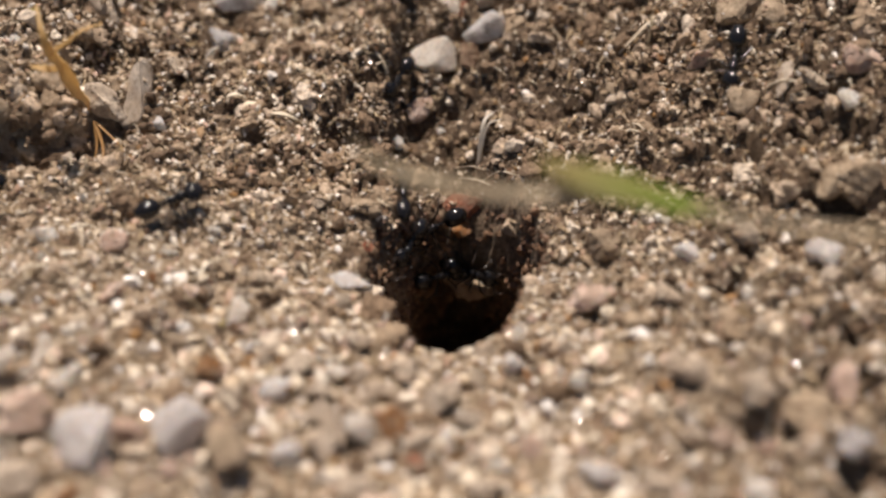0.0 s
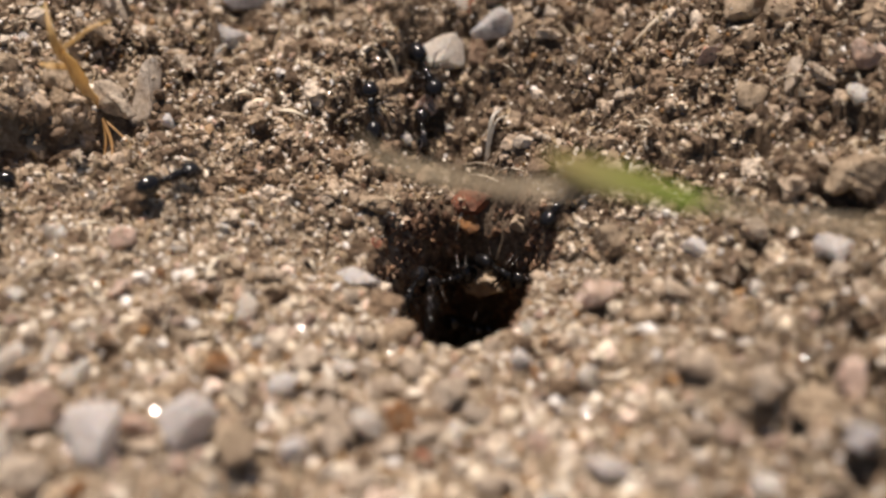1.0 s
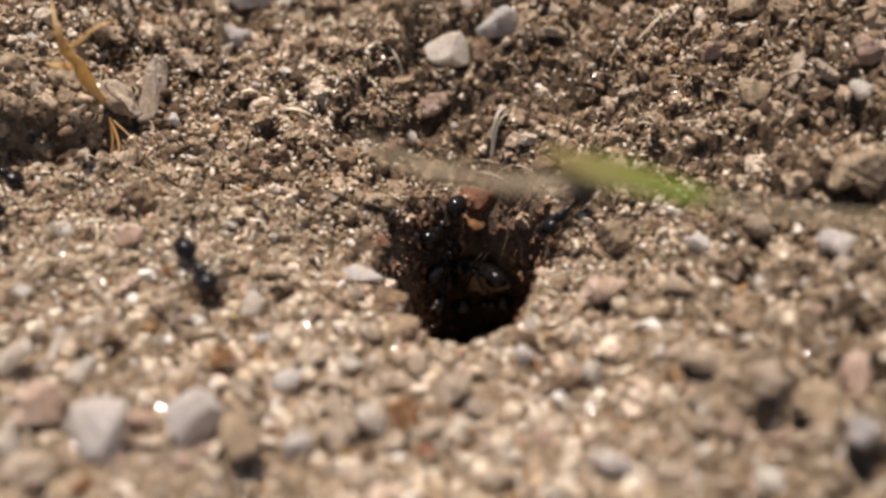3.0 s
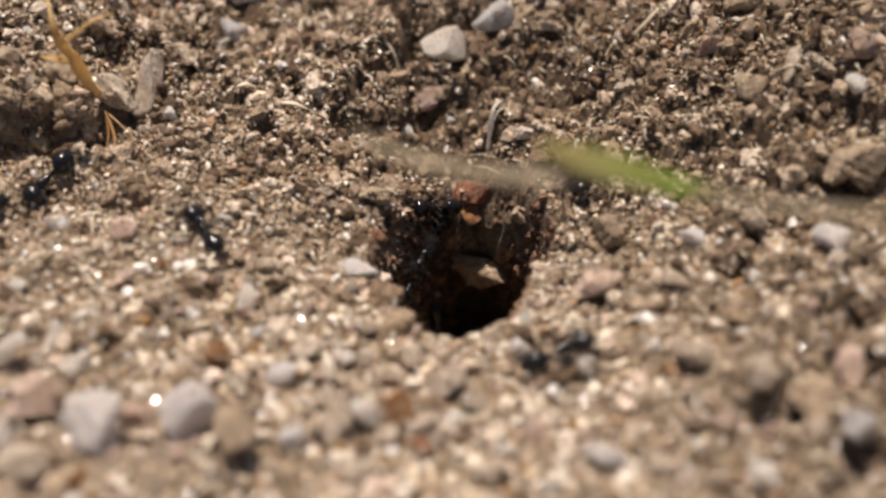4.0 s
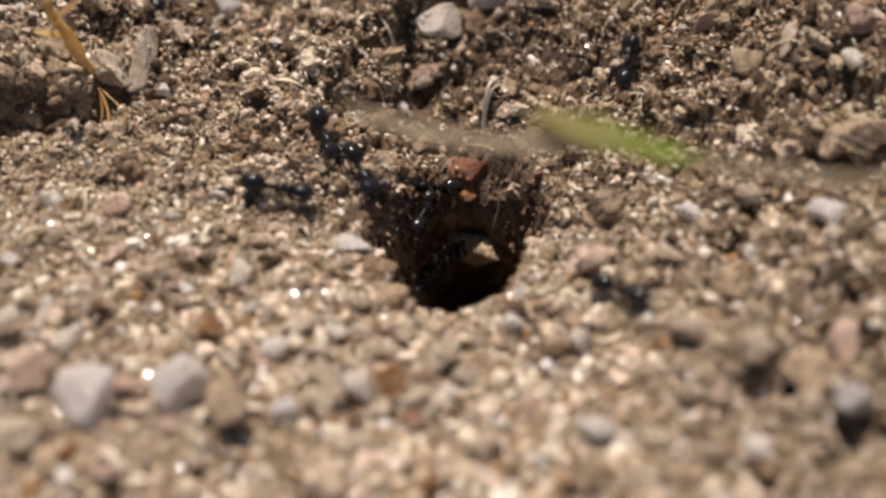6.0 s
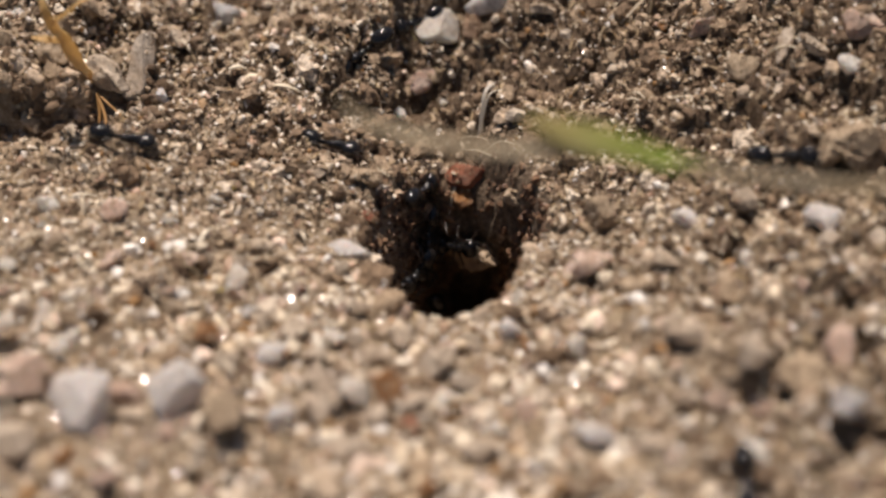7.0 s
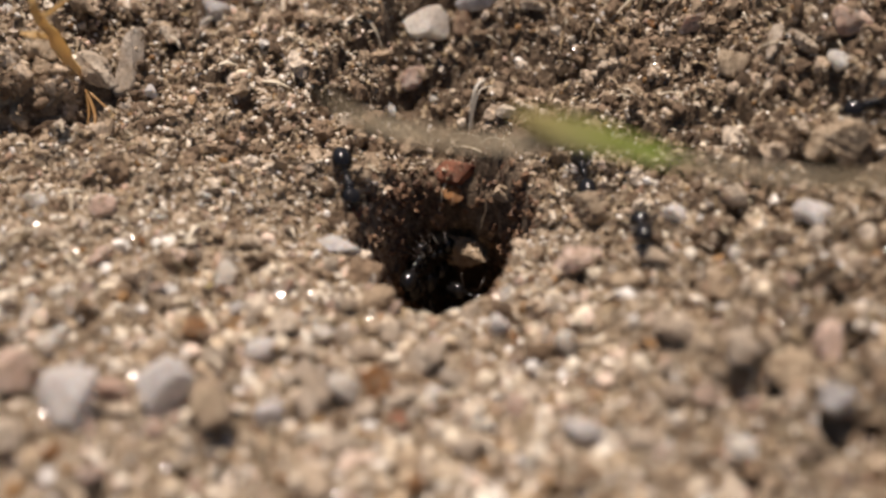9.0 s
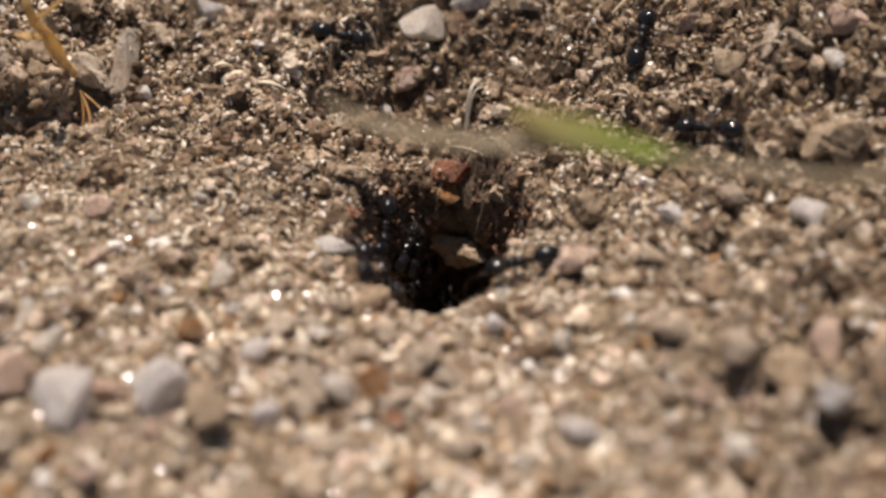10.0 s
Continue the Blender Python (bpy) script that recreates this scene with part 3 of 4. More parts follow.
pebble("tiny yellow grain on sandy soil", -2.57, 0.67, 0.055, 0.04, 0, YELLOW, 3, 0.04)
# foreground left
pebble("round amber-brown grain in coarse sand", -2.53, -1.82, 0.151, 0.127, 0, AMBER, 3)
pebble("large milky grey pebble in coarse sand", -3.61, -2.98, 0.295, 0.340, 30, BLUE, 8)
pebble("large milky bluish pebble in coarse sand", -2.70, -2.72, 0.264, 0.286, -25, BLUE, 8)
pebble("pale pinkish stone between milky pebbles", -3.27, -2.67, 0.211, 0.143, 25, PINK, 4)
pebble("large pale pink rounded pebble in coarse sand", -4.29, -2.64, 0.277, 0.260, 0, PINK, 4)
pebble("large pale pebble in coarse sand", -4.50, -3.09, 0.215, 0.255, 0, QUARTZ, 4)
pebble("pale grey pebble in coarse sand", -4.75, -2.00, 0.148, 0.237, 30, QUARTZ, 4)
pebble("flat bluish white pebble in coarse sand", -1.79, -2.11, 0.183, 0.101, -5, BLUE, 4)
pebble("pale cream grain in coarse sand", -1.37, -2.15, 0.142, 0.083, 0, CREAM, 4)
pebble("ochre brown rounded grain in coarse sand", -0.59, -2.55, 0.152, 0.175, 0, AMBER, 4)
pebble("pale pink and cream stone in coarse sand", -1.21, -2.79, 0.200, 0.257, 0, CREAM, 5)
pebble("flat cream chip in coarse sand", -0.79, -2.06, 0.208, 0.107, 5, CREAM, 4)
pebble("bright cream grain in coarse sand", -1.04, -2.42, 0.129, 0.099, 20, CREAM, 4)
pebble("milky pebble sunk in coarse sand", -1.61, -2.97, 0.136, 0.159, 0, BLUE, 4)
pebble("pale upright grain in coarse sand", -4.34, -1.63, 0.091, 0.212, 10, QUARTZ, 3)
pebble("milky grain in coarse sand", -4.01, -2.00, 0.119, 0.179, 40, QUARTZ, 3)
pebble("large cream pebble in coarse sand", -4.21, -3.47, 0.246, 0.191, 0, CREAM, 4)
pebble("pinkish cream stone in coarse sand", -3.18, -2.92, 0.169, 0.112, 0, CREAM, 4)
pebble("dusty tan lump in coarse sand", -2.21, -2.98, 0.198, 0.226, 0, TAN, 4)
pebble("dull red grain in coarse sand", -0.33, -3.04, 0.125, 0.113, 0, RED, 3)
pebble("flat pale cream stone in coarse sand", -0.13, -2.15, 0.251, 0.179, -30, CREAM, 4)
pebble("cream stone in coarse sand", -1.58, -1.77, 0.182, 0.121, 0, CREAM, 4)
pebble("pale cream flake in coarse sand", -0.47, -1.71, 0.171, 0.152, 20, CREAM, 4)
pebble("bright cream stone chip in coarse sand", -1.34, -2.54, 0.153, 0.118, -15, CREAM, 5)
pebble("creamy white stone in coarse sand", -0.90, -2.69, 0.173, 0.138, 15, QUARTZ, 5)
pebble("flat bright cream chip in coarse sand", -0.46, -2.16, 0.166, 0.107, -5, CREAM, 5)
pebble("pinkish cream stone in coarse sand", -0.71, -2.88, 0.142, 0.130, 10, CREAM, 5)
pebble("pale cream stone chip in coarse sand", -0.27, -2.68, 0.161, 0.115, -20, CREAM, 5)
pebble("white stone chip in coarse sand", -1.22, -1.79, 0.140, 0.085, 5, QUARTZ, 5)
pebble("broad cream stone in coarse sand", -0.93, -3.35, 0.166, 0.122, 0, CREAM, 5)
pebble("small creamy white stone in coarse sand", -0.01, -2.60, 0.129, 0.105, 0, QUARTZ, 5)
# foreground right
pebble("long dusty cream stone in coarse sand", 2.53, -2.06, 0.284, 0.148, 20, CREAM, 4)
pebble("dusty cream stone casting a shadow", 3.12, -2.47, 0.201, 0.161, 25, CREAM, 7)
pebble("milky grey pebble in coarse sand", 3.81, -3.29, 0.190, 0.163, 20, CLEAR, 7, 0.08)
pebble("yellowish cream pebble in coarse sand", 0.34, -3.39, 0.166, 0.139, 0, CREAM, 4)
pebble("pale milky pebble in coarse sand", 3.03, -3.44, 0.163, 0.163, 0, QUARTZ, 4, 0.08)
pebble("bright cream stone in coarse sand", 2.40, -2.78, 0.141, 0.102, -10, CREAM, 4)
pebble("pinkish stone in coarse sand", 2.75, -2.86, 0.157, 0.123, 0, PINK, 4)
pebble("flat pale stone in coarse sand", 1.52, -3.29, 0.222, 0.111, 10, BLUE, 4)
pebble("pale pinkish stone on the sandy bank", 3.98, -2.28, 0.173, 0.231, 20, PINK, 4)
pebble("dusty tan stone on the sandy bank", 3.56, -2.68, 0.235, 0.268, 0, TAN, 4)
pebble("pale round grain on the sandy bank", 3.21, -2.03, 0.089, 0.089, 0, CREAM, 3)
pebble("small pale grain on the sandy bank", 3.09, -1.57, 0.120, 0.072, 20, QUARTZ, 3)
pebble("pale pink grain in coarse sand", 0.88, -2.08, 0.107, 0.071, 0, PINK, 3)
pebble("small tan pebble on the rear slope", 1.74, 2.15, 0.109, 0.109, 0, TAN, 3)
pebble("cream stone in coarse sand", 2.06, -3.42, 0.165, 0.110, 0, CREAM, 4)
pebble("dusty stone in coarse sand", 0.89, -2.98, 0.169, 0.113, 0, TAN, 4)
# right slope
pebble("small blue-grey pebble on the sandy slope", 2.70, -0.09, 0.143, 0.117, 0, BLUE, 4)
pebble("pale angular stone on the sandy slope", 3.37, 0.03, 0.150, 0.143, -20, CREAM, 4)
pebble("glassy grey pebble with a dark hollow", 4.20, -0.46, 0.208, 0.170, 0, BLUE, 4)
pebble("orange-tan wedge-shaped stone on the rear slope", 3.31, 2.99, 0.236, 0.115, -20, PINK, 5)
pebble("large orange-tan stone on the rear bank", 4.96, 2.10, 0.259, 0.191, 0, PINK, 4)
pebble("large dusty tan stone on the rear bank", 3.71, 3.40, 0.332, 0.231, 0, TAN, 4)
pebble("large dusty stone on the rear bank", 4.11, 3.15, 0.213, 0.213, 0, TAN, 4)
pebble("dark grey slaty stone on the rear slope", 4.10, 2.08, 0.104, 0.243, 35, GREY, 4)
pebble("pale splinter of stone on the rear slope", 4.40, 1.94, 0.076, 0.179, -40, CREAM, 4)
pebble("rounded clod of tan soil", 3.65, 2.01, 0.200, 0.172, 0, TAN, 4)
pebble("pale pebble on the rear slope", 4.75, 1.55, 0.135, 0.115, 0, QUARTZ, 4)
pebble("large dusty tan stone on the bank", 4.57, 0.52, 0.344, 0.278, 20, TAN, 0)
pebble("pale tan stone finger on the rear slope", 2.25, 3.07, 0.196, 0.083, -15, CREAM, 4)
pebble("small orange grain on the rear slope", 2.83, 3.35, 0.082, 0.090, 0, AMBER, 3)
pebble("tan pebble beside quartz", 0.97, 4.72, 0.157, 0.157, 0, TAN, 4)
pebble("pale flat pebble on the rear slope", 1.30, 4.26, 0.174, 0.095, 0, CREAM, 4)
pebble("pale round grain on the sandy bank", 3.33, -0.77, 0.081, 0.093, 0, QUARTZ, 3)
pebble("pale stone on the sandy bank", 4.40, -1.04, 0.151, 0.133, 0, CREAM, 3)
pebble("dusty lump on the sandy slope", 2.12, -1.02, 0.186, 0.124, 0, TAN, 3)
pebble("pale lump on the sandy slope", 2.44, -0.75, 0.126, 0.126, 0, CREAM, 3)

def gravel_stones():
    """Small stones lying singly in the coarse sand; a few shapes, each stone an object of its own."""
    rs = np.random.RandomState(77)
    kinds = [(CREAM, "small cream stone chip in coarse sand", 0.30), (PINK, "small pale pink stone chip in coarse sand", 0.22), (QUARTZ, "small milky white quartz grain in coarse sand", 0.2),
             (TAN, "small dusty tan stone in coarse sand", 0.16), (AMBER, "small ochre grain in coarse sand", 0.05), (BROWN, "small brown stone chip in coarse sand", 0.07)]
    meshes = {}
    for k, (mat, label, share) in enumerate(kinds):
        for n in range(4):
            v, f = chipped(SHAPE, 900 + 10 * k + n, 8, 0.24, 0.03, (0.42, 0.82))
            v = v / np.abs(v).max(0) * np.array([1.0, 0.75 + 0.08 * n, 0.62]) * CM
            me = bpy.data.meshes.new("pebble")
            me.from_pydata([tuple(p) for p in v], [], f.tolist())
            me.materials.append(mat)
            me.shade_smooth()
            meshes[k, n] = me
    x, y = front_spread(rs, 1600)
    x, y = x[y < 0.4], y[y < 0.4]
    made = 0
    for px, py in zip(x, y):
        r = 0.06 + (0.06 + 0.07 * float(smooth(0.2, -2.5, py))) * rs.rand() ** 1.5
        if made >= 190 or any((px - a) ** 2 + (py - b) ** 2 < (0.9 * c + r) ** 2 for a, b, c in stones_laid):
            continue
        k = rs.choice(len(kinds), p=[kind[2] for kind in kinds])
        ob = new("pebble", meshes[k, rs.randint(4)])
        ob.matrix_world = pose(px * CM, py * CM, (gz(px, py) + 0.12 * r) * CM, *(rs.randn(2) * 28), rs.rand() * 360)
        ob.scale = (r, r, r)
        stones_laid.append((px, py, 0.75 * r))
        tagged(ob, kinds[k][1], "stone", group="gravel in front of the nest")
        made += 1


def dust_on_stones():
    """Grains of sand that stick to the dull stones."""
    rs = np.random.RandomState(23)
    spots = np.concatenate([s[rs.randint(0, len(s), 14 + len(s) // 30)] for s in dusted])
    n = len(spots)
    shapes = np.stack([chipped(ICO1, 700 + k, 2, 0.2, 0.15)[0] for k in range(8)])
    r = 0.012 + 0.035 * rs.rand(n) ** 2
    body = shapes[rs.randint(0, 8, n)] * (r[:, None] * (1 - 0.5 * rs.rand(n, 3)))[:, None, :] + spots[:, None]
    faces = (ICO1[1][None] + (np.arange(n) * shapes.shape[1])[:, None, None]).reshape(-1, 3)
    tagged(bulk("stone_dust", body.reshape(-1, 3) * CM, faces, SAND), "fine tan sand grains sticking to the stones", "soil", kind="stuff")


gravel_stones()
dust_on_stones()
strew("sand_grains", "loose dry tan and cream sand grains over the soil", 30000, (0.014, 0.055, 2.2), ICO1, SAND, 3, sand_spread, rise=0.1)
strew("soil_splinters", "angular splinters and crumbs of dry tan soil", 24000, (0.025, 0.11, 2.4), SLIVER, SAND, 31, plain_spread, (1.0, 0.42, 0.34), 0.35, 0.15, jag=0.2)
strew("earth_crumbs", "dark brown earth crumbs behind the nest", 26000, (0.014, 0.07, 2.2), ICO1, EARTH, 9, rear_spread, rise=0.1, jag=0.28)
strew("coarse_sand", "coarse mixed cream, pink and brown sand grains", 2600, (0.05, 0.12, 2.4), ICO1, SAND, 4, plain_spread, rise=0.0)
strew("pale_sand", "pale cream and pink sand brought up by ants", 30000, (0.015, 0.065, 2.2), ICO1, PALE, 8, front_spread, rise=0.1)
strew("coarse_gravel", "pale coarse gravel grains strewn over sandy soil", 700, (0.06, 0.12, 2.4), ICO2, PALE, 5, front_spread, rise=0.0, jag=0.10)
strew("cream_chips", "bright cream and white stone chips before the nest", 5500, (0.04, 0.13, 2.2), ICO2, CHIPS, 15, chip_spread, squash=0.55, rise=0.12, jag=0.12)
strew("soil_clods", "crusty tan clods of dry soil", 950, (0.06, 0.24, 2.6), SHAPE, CLOD, 14, plain_spread, squash=0.5, rise=-0.15, jag=0.10)
strew("pale_grit", "pale cream and yellowish grit on the crumbly slope", 16000, (0.02, 0.085, 2.0), ICO1, PALE, 28, left_rear_spread, rise=0.25)
strew("soil_crumbs", "rounded crusty crumbs of tan soil", 3200, (0.045, 0.15, 2.0), ICO2, CLOD, 24, rear_spread, squash=0.5, rise=0.3, jag=0.12)
strew("bank_crumbs", "crusty soil crumbs on the steep edge of the bank", 380, (0.04, 0.16, 1.8), ICO2, CLOD, 25, bank_spread, squash=0.5, rise=0.2, jag=0.12)
strew("white_chips", "tiny bright white and cream chips in the soil", 6500, (0.02, 0.075, 2.0), ICO1, CHIPS, 26, plain_spread, rise=0.4)
strew("mica_flakes", "tiny glinting mica flakes in the soil", 3600, (0.014, 0.042, 1.6), SLIVER, MICA, 12, plain_spread, (1.0, 0.8, 0.12), 0.3, 1.5, 0.2, 0.03)
strew("wall_crumbs", "brown soil crumbs on the walls of the nest entrance", 4200, (0.02, 0.10, 1.8), ICO1, WALL_EARTH, 6, wall_spread, rise=0.0, jag=0.15)
strew("chaff", "bits of pale straw and seed husk on dark soil", 12000, (0.025, 0.14, 2.4), SLIVER, CHAFF, 7, rear_spread, (1.0, 0.15, 0.10), 0.3, 0.35, 0.45, 0.1)
strew("fibres", "fine pale plant fibres in the sandy soil", 8000, (0.03, 0.18, 2.2), SLIVER, CHAFF, 17, plain_spread, (1.0, 0.09, 0.07), 0.3, 0.25, 0.4, 0.08)


# ---- dry stalks, husks and the grass blade ----
def ribbon(points, widths, thick, up=(0, 0, 1), steps=40, cup=0.15):
    """A bmesh strip with thickness along a smooth line through points (cm)."""
    pts = [Vector(p) for p in points]
    ext = [pts[0] * 2 - pts[1]] + pts + [pts[-1] * 2 - pts[-2]]
    bm = bmesh.new()
    rings = []
    for s in range(steps + 1):
        u = s / steps * (len(pts) - 1)
        i = min(int(u), len(pts) - 2)
        f = u - i
        a, b, c, d = ext[i : i + 4]
        at = 0.5 * (2 * b + (c - a) * f + (2 * a - 5 * b + 4 * c - d) * f * f + (3 * b - a - 3 * c + d) * f ** 3)
        way = (0.5 * ((c - a) + 2 * (2 * a - 5 * b + 4 * c - d) * f + 3 * (3 * b - a - 3 * c + d) * f * f)).normalized()
        side = way.cross(Vector(up)).normalized()
        top = side.cross(way)
        wide = np.interp(u / (len(pts) - 1), np.linspace(0, 1, len(widths)), widths)
        ring = []
        for k in range(8):
            ang = 2 * math.pi * k / 8
            o = side * math.cos(ang) * wide / 2 + top * (math.sin(ang) * min(thick, wide) / 2 + cup * wide * math.cos(ang) ** 2)
            ring.append(bm.verts.new((at + o) * CM))
        rings.append(ring)
    for a, b in zip(rings, rings[1:]):
        for k in range(8):
            bm.faces.new((a[k], a[(k + 1) % 8], b[(k + 1) % 8], b[k]))
    bm.faces.new(rings[0][::-1])
    bm.faces.new(rings[-1])
    return bm


def leaf_material(name, low, high, through_share):
    m, t, s = plain_material(name, low, high, 0.45, 700.0, 0.2)
    glow = node(t, "ShaderNodeBsdfTranslucent")
    glow.inputs["Color"].default_value = (*high, 1)
    mix = node(t, "ShaderNodeMixShader", Fac=through_share)
    out = [n for n in t.nodes if n.type == "OUTPUT_MATERIAL"][0]
    t.links.new(s.outputs[0], mix.inputs[1])
    t.links.new(glow.outputs[0], mix.inputs[2])
    t.links.new(mix.outputs[0], out.inputs[0])
    return m


GREEN = leaf_material("green_blade", (0.20, 0.30, 0.02), (0.38, 0.50, 0.06), 0.5)
# the leaf withers to straw yellow towards its dry end
leaf_tree = GREEN.node_tree
along_leaf = node(leaf_tree, "ShaderNodeMapRange")
along_leaf.inputs["From Min"].default_value, along_leaf.inputs["From Max"].default_value = 0.009, 0.018
leaf_axes = node(leaf_tree, "ShaderNodeSeparateXYZ")
leaf_tree.links.new(coords(leaf_tree), leaf_axes.inputs[0])
leaf_tree.links.new(leaf_axes.outputs["X"], along_leaf.inputs["Value"])
leaf_shader, leaf_glow = leaf_tree.nodes["Principled BSDF"], [n for n in leaf_tree.nodes if n.type == "BSDF_TRANSLUCENT"][0]
fresh = leaf_shader.inputs["Base Color"].links[0].from_socket
withered = mixed(leaf_tree, (0.44, 0.38, 0.14), fresh, along_leaf.outputs[0])
leaf_tree.links.new(withered, leaf_shader.inputs["Base Color"])
leaf_tree.links.new(withered, leaf_glow.inputs["Color"])
DRY = leaf_material("dry_blade", (0.34, 0.27, 0.17), (0.52, 0.44, 0.30), 0.4)
OCHRE = leaf_material("ochre_stalk", (0.60, 0.42, 0.17), (0.82, 0.62, 0.32), 0.5)

DULL_GREEN = leaf_material("olive_leaf", (0.09, 0.11, 0.02), (0.17, 0.18, 0.05), 0.2)


def grass_blade():
    """A blade hanging over the entrance, dry at its tip, green in the middle; its stalk roots beside the nest."""
    root = new("grass_blade")
    part("dry_tip", ribbon([(-0.86, -2.97, 4.17), (-0.64, -3.05, 4.02), (-0.22, -3.13, 3.91), (0.33, -3.19, 3.85), (0.97, -3.23, 3.85), (1.36, -3.27, 3.87)],
                           [0.034, 0.094, 0.128, 0.128, 0.120, 0.085], 0.02, (0, -0.52, 0.85)), DRY, root, "dry pale tip of the blade")
    part("green_leaf", ribbon([(0.65, -3.05, 4.06), (0.97, -3.14, 3.98), (1.32, -3.23, 3.93), (1.74, -3.35, 3.87), (2.33, -3.53, 3.84)],
                              [0.051, 0.239, 0.257, 0.162, 0.043], 0.025, (0, -0.52, 0.85)), GREEN, root, "fresh green leaf")
    part("folded_leaf", ribbon([(0.44, -3.10, 3.79), (0.79, -3.14, 3.84), (1.16, -3.19, 3.85), (1.56, -3.29, 3.87)],
                               [0.034, 0.145, 0.171, 0.051], 0.02, (0, -0.9, 0.4)), DULL_GREEN, root, "olive underside of the folded leaf")
    part("stalk", ribbon([(1.86, -3.39, 3.87), (2.21, -3.49, 3.85), (2.63, -3.61, 3.87), (3.25, -3.73, 3.89), (4.7, -3.5, 3.7), (6.7, -2.7, 2.2), (7.9, -2.1, gz(7.9, -2.1) - 0.1)],
                         [0.051, 0.077, 0.085, 0.103, 0.111, 0.120, 0.120], 0.07, (0, -0.52, 0.85), 50), DRY, root, "thin brown stalk")
    tagged(root, "grass blade, green with a dry tip, hanging over the nest", "grass")


def dry_stalk():
    """A withered blade that stands up towards the eye behind a tan stone."""
    root = new("dry_stalk")
    part("stem", ribbon([(-4.50, 2.46, 0.35), (-4.56, 2.42, 0.60), (-4.61, 2.15, 1.05), (-4.66, 1.93, 1.50), (-4.69, 1.72, 1.90), (-4.75, 1.79, 2.15), (-4.85, 2.10, 2.30)],
                        [0.07, 0.12, 0.21, 0.22, 0.13, 0.07, 0.03], 0.03, (0.1, -0.5, 0.85), 50), OCHRE, root)
    part("side_leaf", ribbon([(-4.68, 1.72, 1.88), (-4.47, 1.78, 2.00), (-4.31, 1.86, 2.10), (-4.10, 2.03, 2.10)], [0.06, 0.06, 0.05, 0.02], 0.02, (0.3, -0.5, 0.8)), OCHRE, root)
    part("side_leaf", ribbon([(-4.66, 1.93, 1.50), (-4.82, 1.81, 1.60), (-5.00, 1.86, 1.60)], [0.07, 0.10, 0.03], 0.02, (0.3, -0.5, 0.8)), OCHRE, root)
    tagged(root, "withered ochre grass blade standing on the crumbly bank", "grass")


def rootlets():
    root = new("rootlets")
    for end, bend, wide in (((-4.35, 1.82), 0.10, 0.05), ((-3.86, 1.60), 0.1, 0.03), ((-4.47, 1.92), 0.05, 0.04)):
        mx, my = (-4.50 + end[0]) / 2 + bend * 0.5, (2.28 + end[1]) / 2
        part("root_hair", ribbon([(-4.50, 2.32, gz(-4.50, 2.32) + 0.03), (mx, my, gz(mx, my) + 0.1), (end[0], end[1], gz(*end) + 0.01)], [wide, 0.8 * wide, 0.012], 0.03), RUSTY, root)
    tagged(root, "thin orange rootlets sticking out under a tan stone", "root")


WHITE_FIBRE = leaf_material("white_fibre", (0.74, 0.69, 0.58), (0.92, 0.89, 0.82), 0.5)
RUSTY = leaf_material("rusty_root", (0.36, 0.19, 0.06), (0.55, 0.33, 0.13), 0.2)
OLD_LEAF = leaf_material("weathered_leaf", (0.15, 0.11, 0.065), (0.28, 0.215, 0.135), 0.1)


def straw(label, x0, y0, x1, y1, wide, bow=0.05, lift=0.05, mat=STRAW):
    a, b = (x0, y0, gz(x0, y0) + lift), (x1, y1, gz(x1, y1) + lift)
    m = ((x0 + x1) / 2 + bow, (y0 + y1) / 2, max(gz((x0 + x1) / 2, (y0 + y1) / 2), (a[2] + b[2]) / 2) + lift + abs(bow) * 0.5)
    bm = ribbon([a, m, b], [wide * 0.4, wide, wide * 0.3], wide * 0.5, steps=14)
    return tagged(part("straw", bm, mat), label, "straw", group="straws on the soil")


grass_blade()
dry_stalk()
rootlets()
tagged(part("leaf_scrap", ribbon([(-5.75, 4.0, gz(-5.75, 4.0) + 0.02), (-5.67, 4.08, gz(-5.67, 4.05) + 0.12), (-5.5, 4.12, gz(-5.5, 4.12) + 0.05)], [0.05, 0.14, 0.03], 0.02), GREEN),
       "tiny green leaf scrap on the crumbly bank", "leaf")
straw("thin pale dry straw lying on the rear slope", 2.33, 3.86, 2.81, 4.13, 0.055)
for foot, top, wide in (((0.42, 2.56), (0.62, 3.04), 0.055), ((0.45, 2.58), (0.54, 2.98), 0.03), ((0.41, 2.54), (0.72, 2.84), 0.025)):
    mid = ((foot[0] + top[0]) / 2 - 0.04, (foot[1] + top[1]) / 2)
    high = max(gz(*foot), gz(*mid), gz(*top)) + 0.12
    tagged(part("fibre", ribbon([(*foot, gz(*foot) - 0.02), (*mid, high), (*top, high + 0.02)], [wide, wide, 0.3 * wide], wide * 0.6, (0, -0.6, 0.8), 12), WHITE_FIBRE),
           "white plant fibre lying on the soil above the entrance", "fibre", group="fibres above the entrance")
straw("flat pale straw above the red stone", 0.16, 2.68, 0.63, 2.04, 0.04, 0.0)
straw("bent pale straw above the red stone", 0.41, 2.35, 0.92, 1.96, 0.035, 0.0)
straw("thin pale fibre above the red stone", 0.10, 2.76, 0.55, 2.29, 0.018, 0.0)
straw("pale seed husk lying on the soil", -2.83, 3.01, -2.46, 3.04, 0.13, 0.0)
straw("pale seed husk lying on the soil", -2.91, 3.00, -2.68, 3.12, 0.09, 0.0)
straw("short straw bit lying on the soil", -2.37, 2.83, -1.96, 2.81, 0.08, 0.0)
straw("pale straw bit at the gully edge", -0.99, 3.89, -0.77, 3.74, 0.06, 0.02)
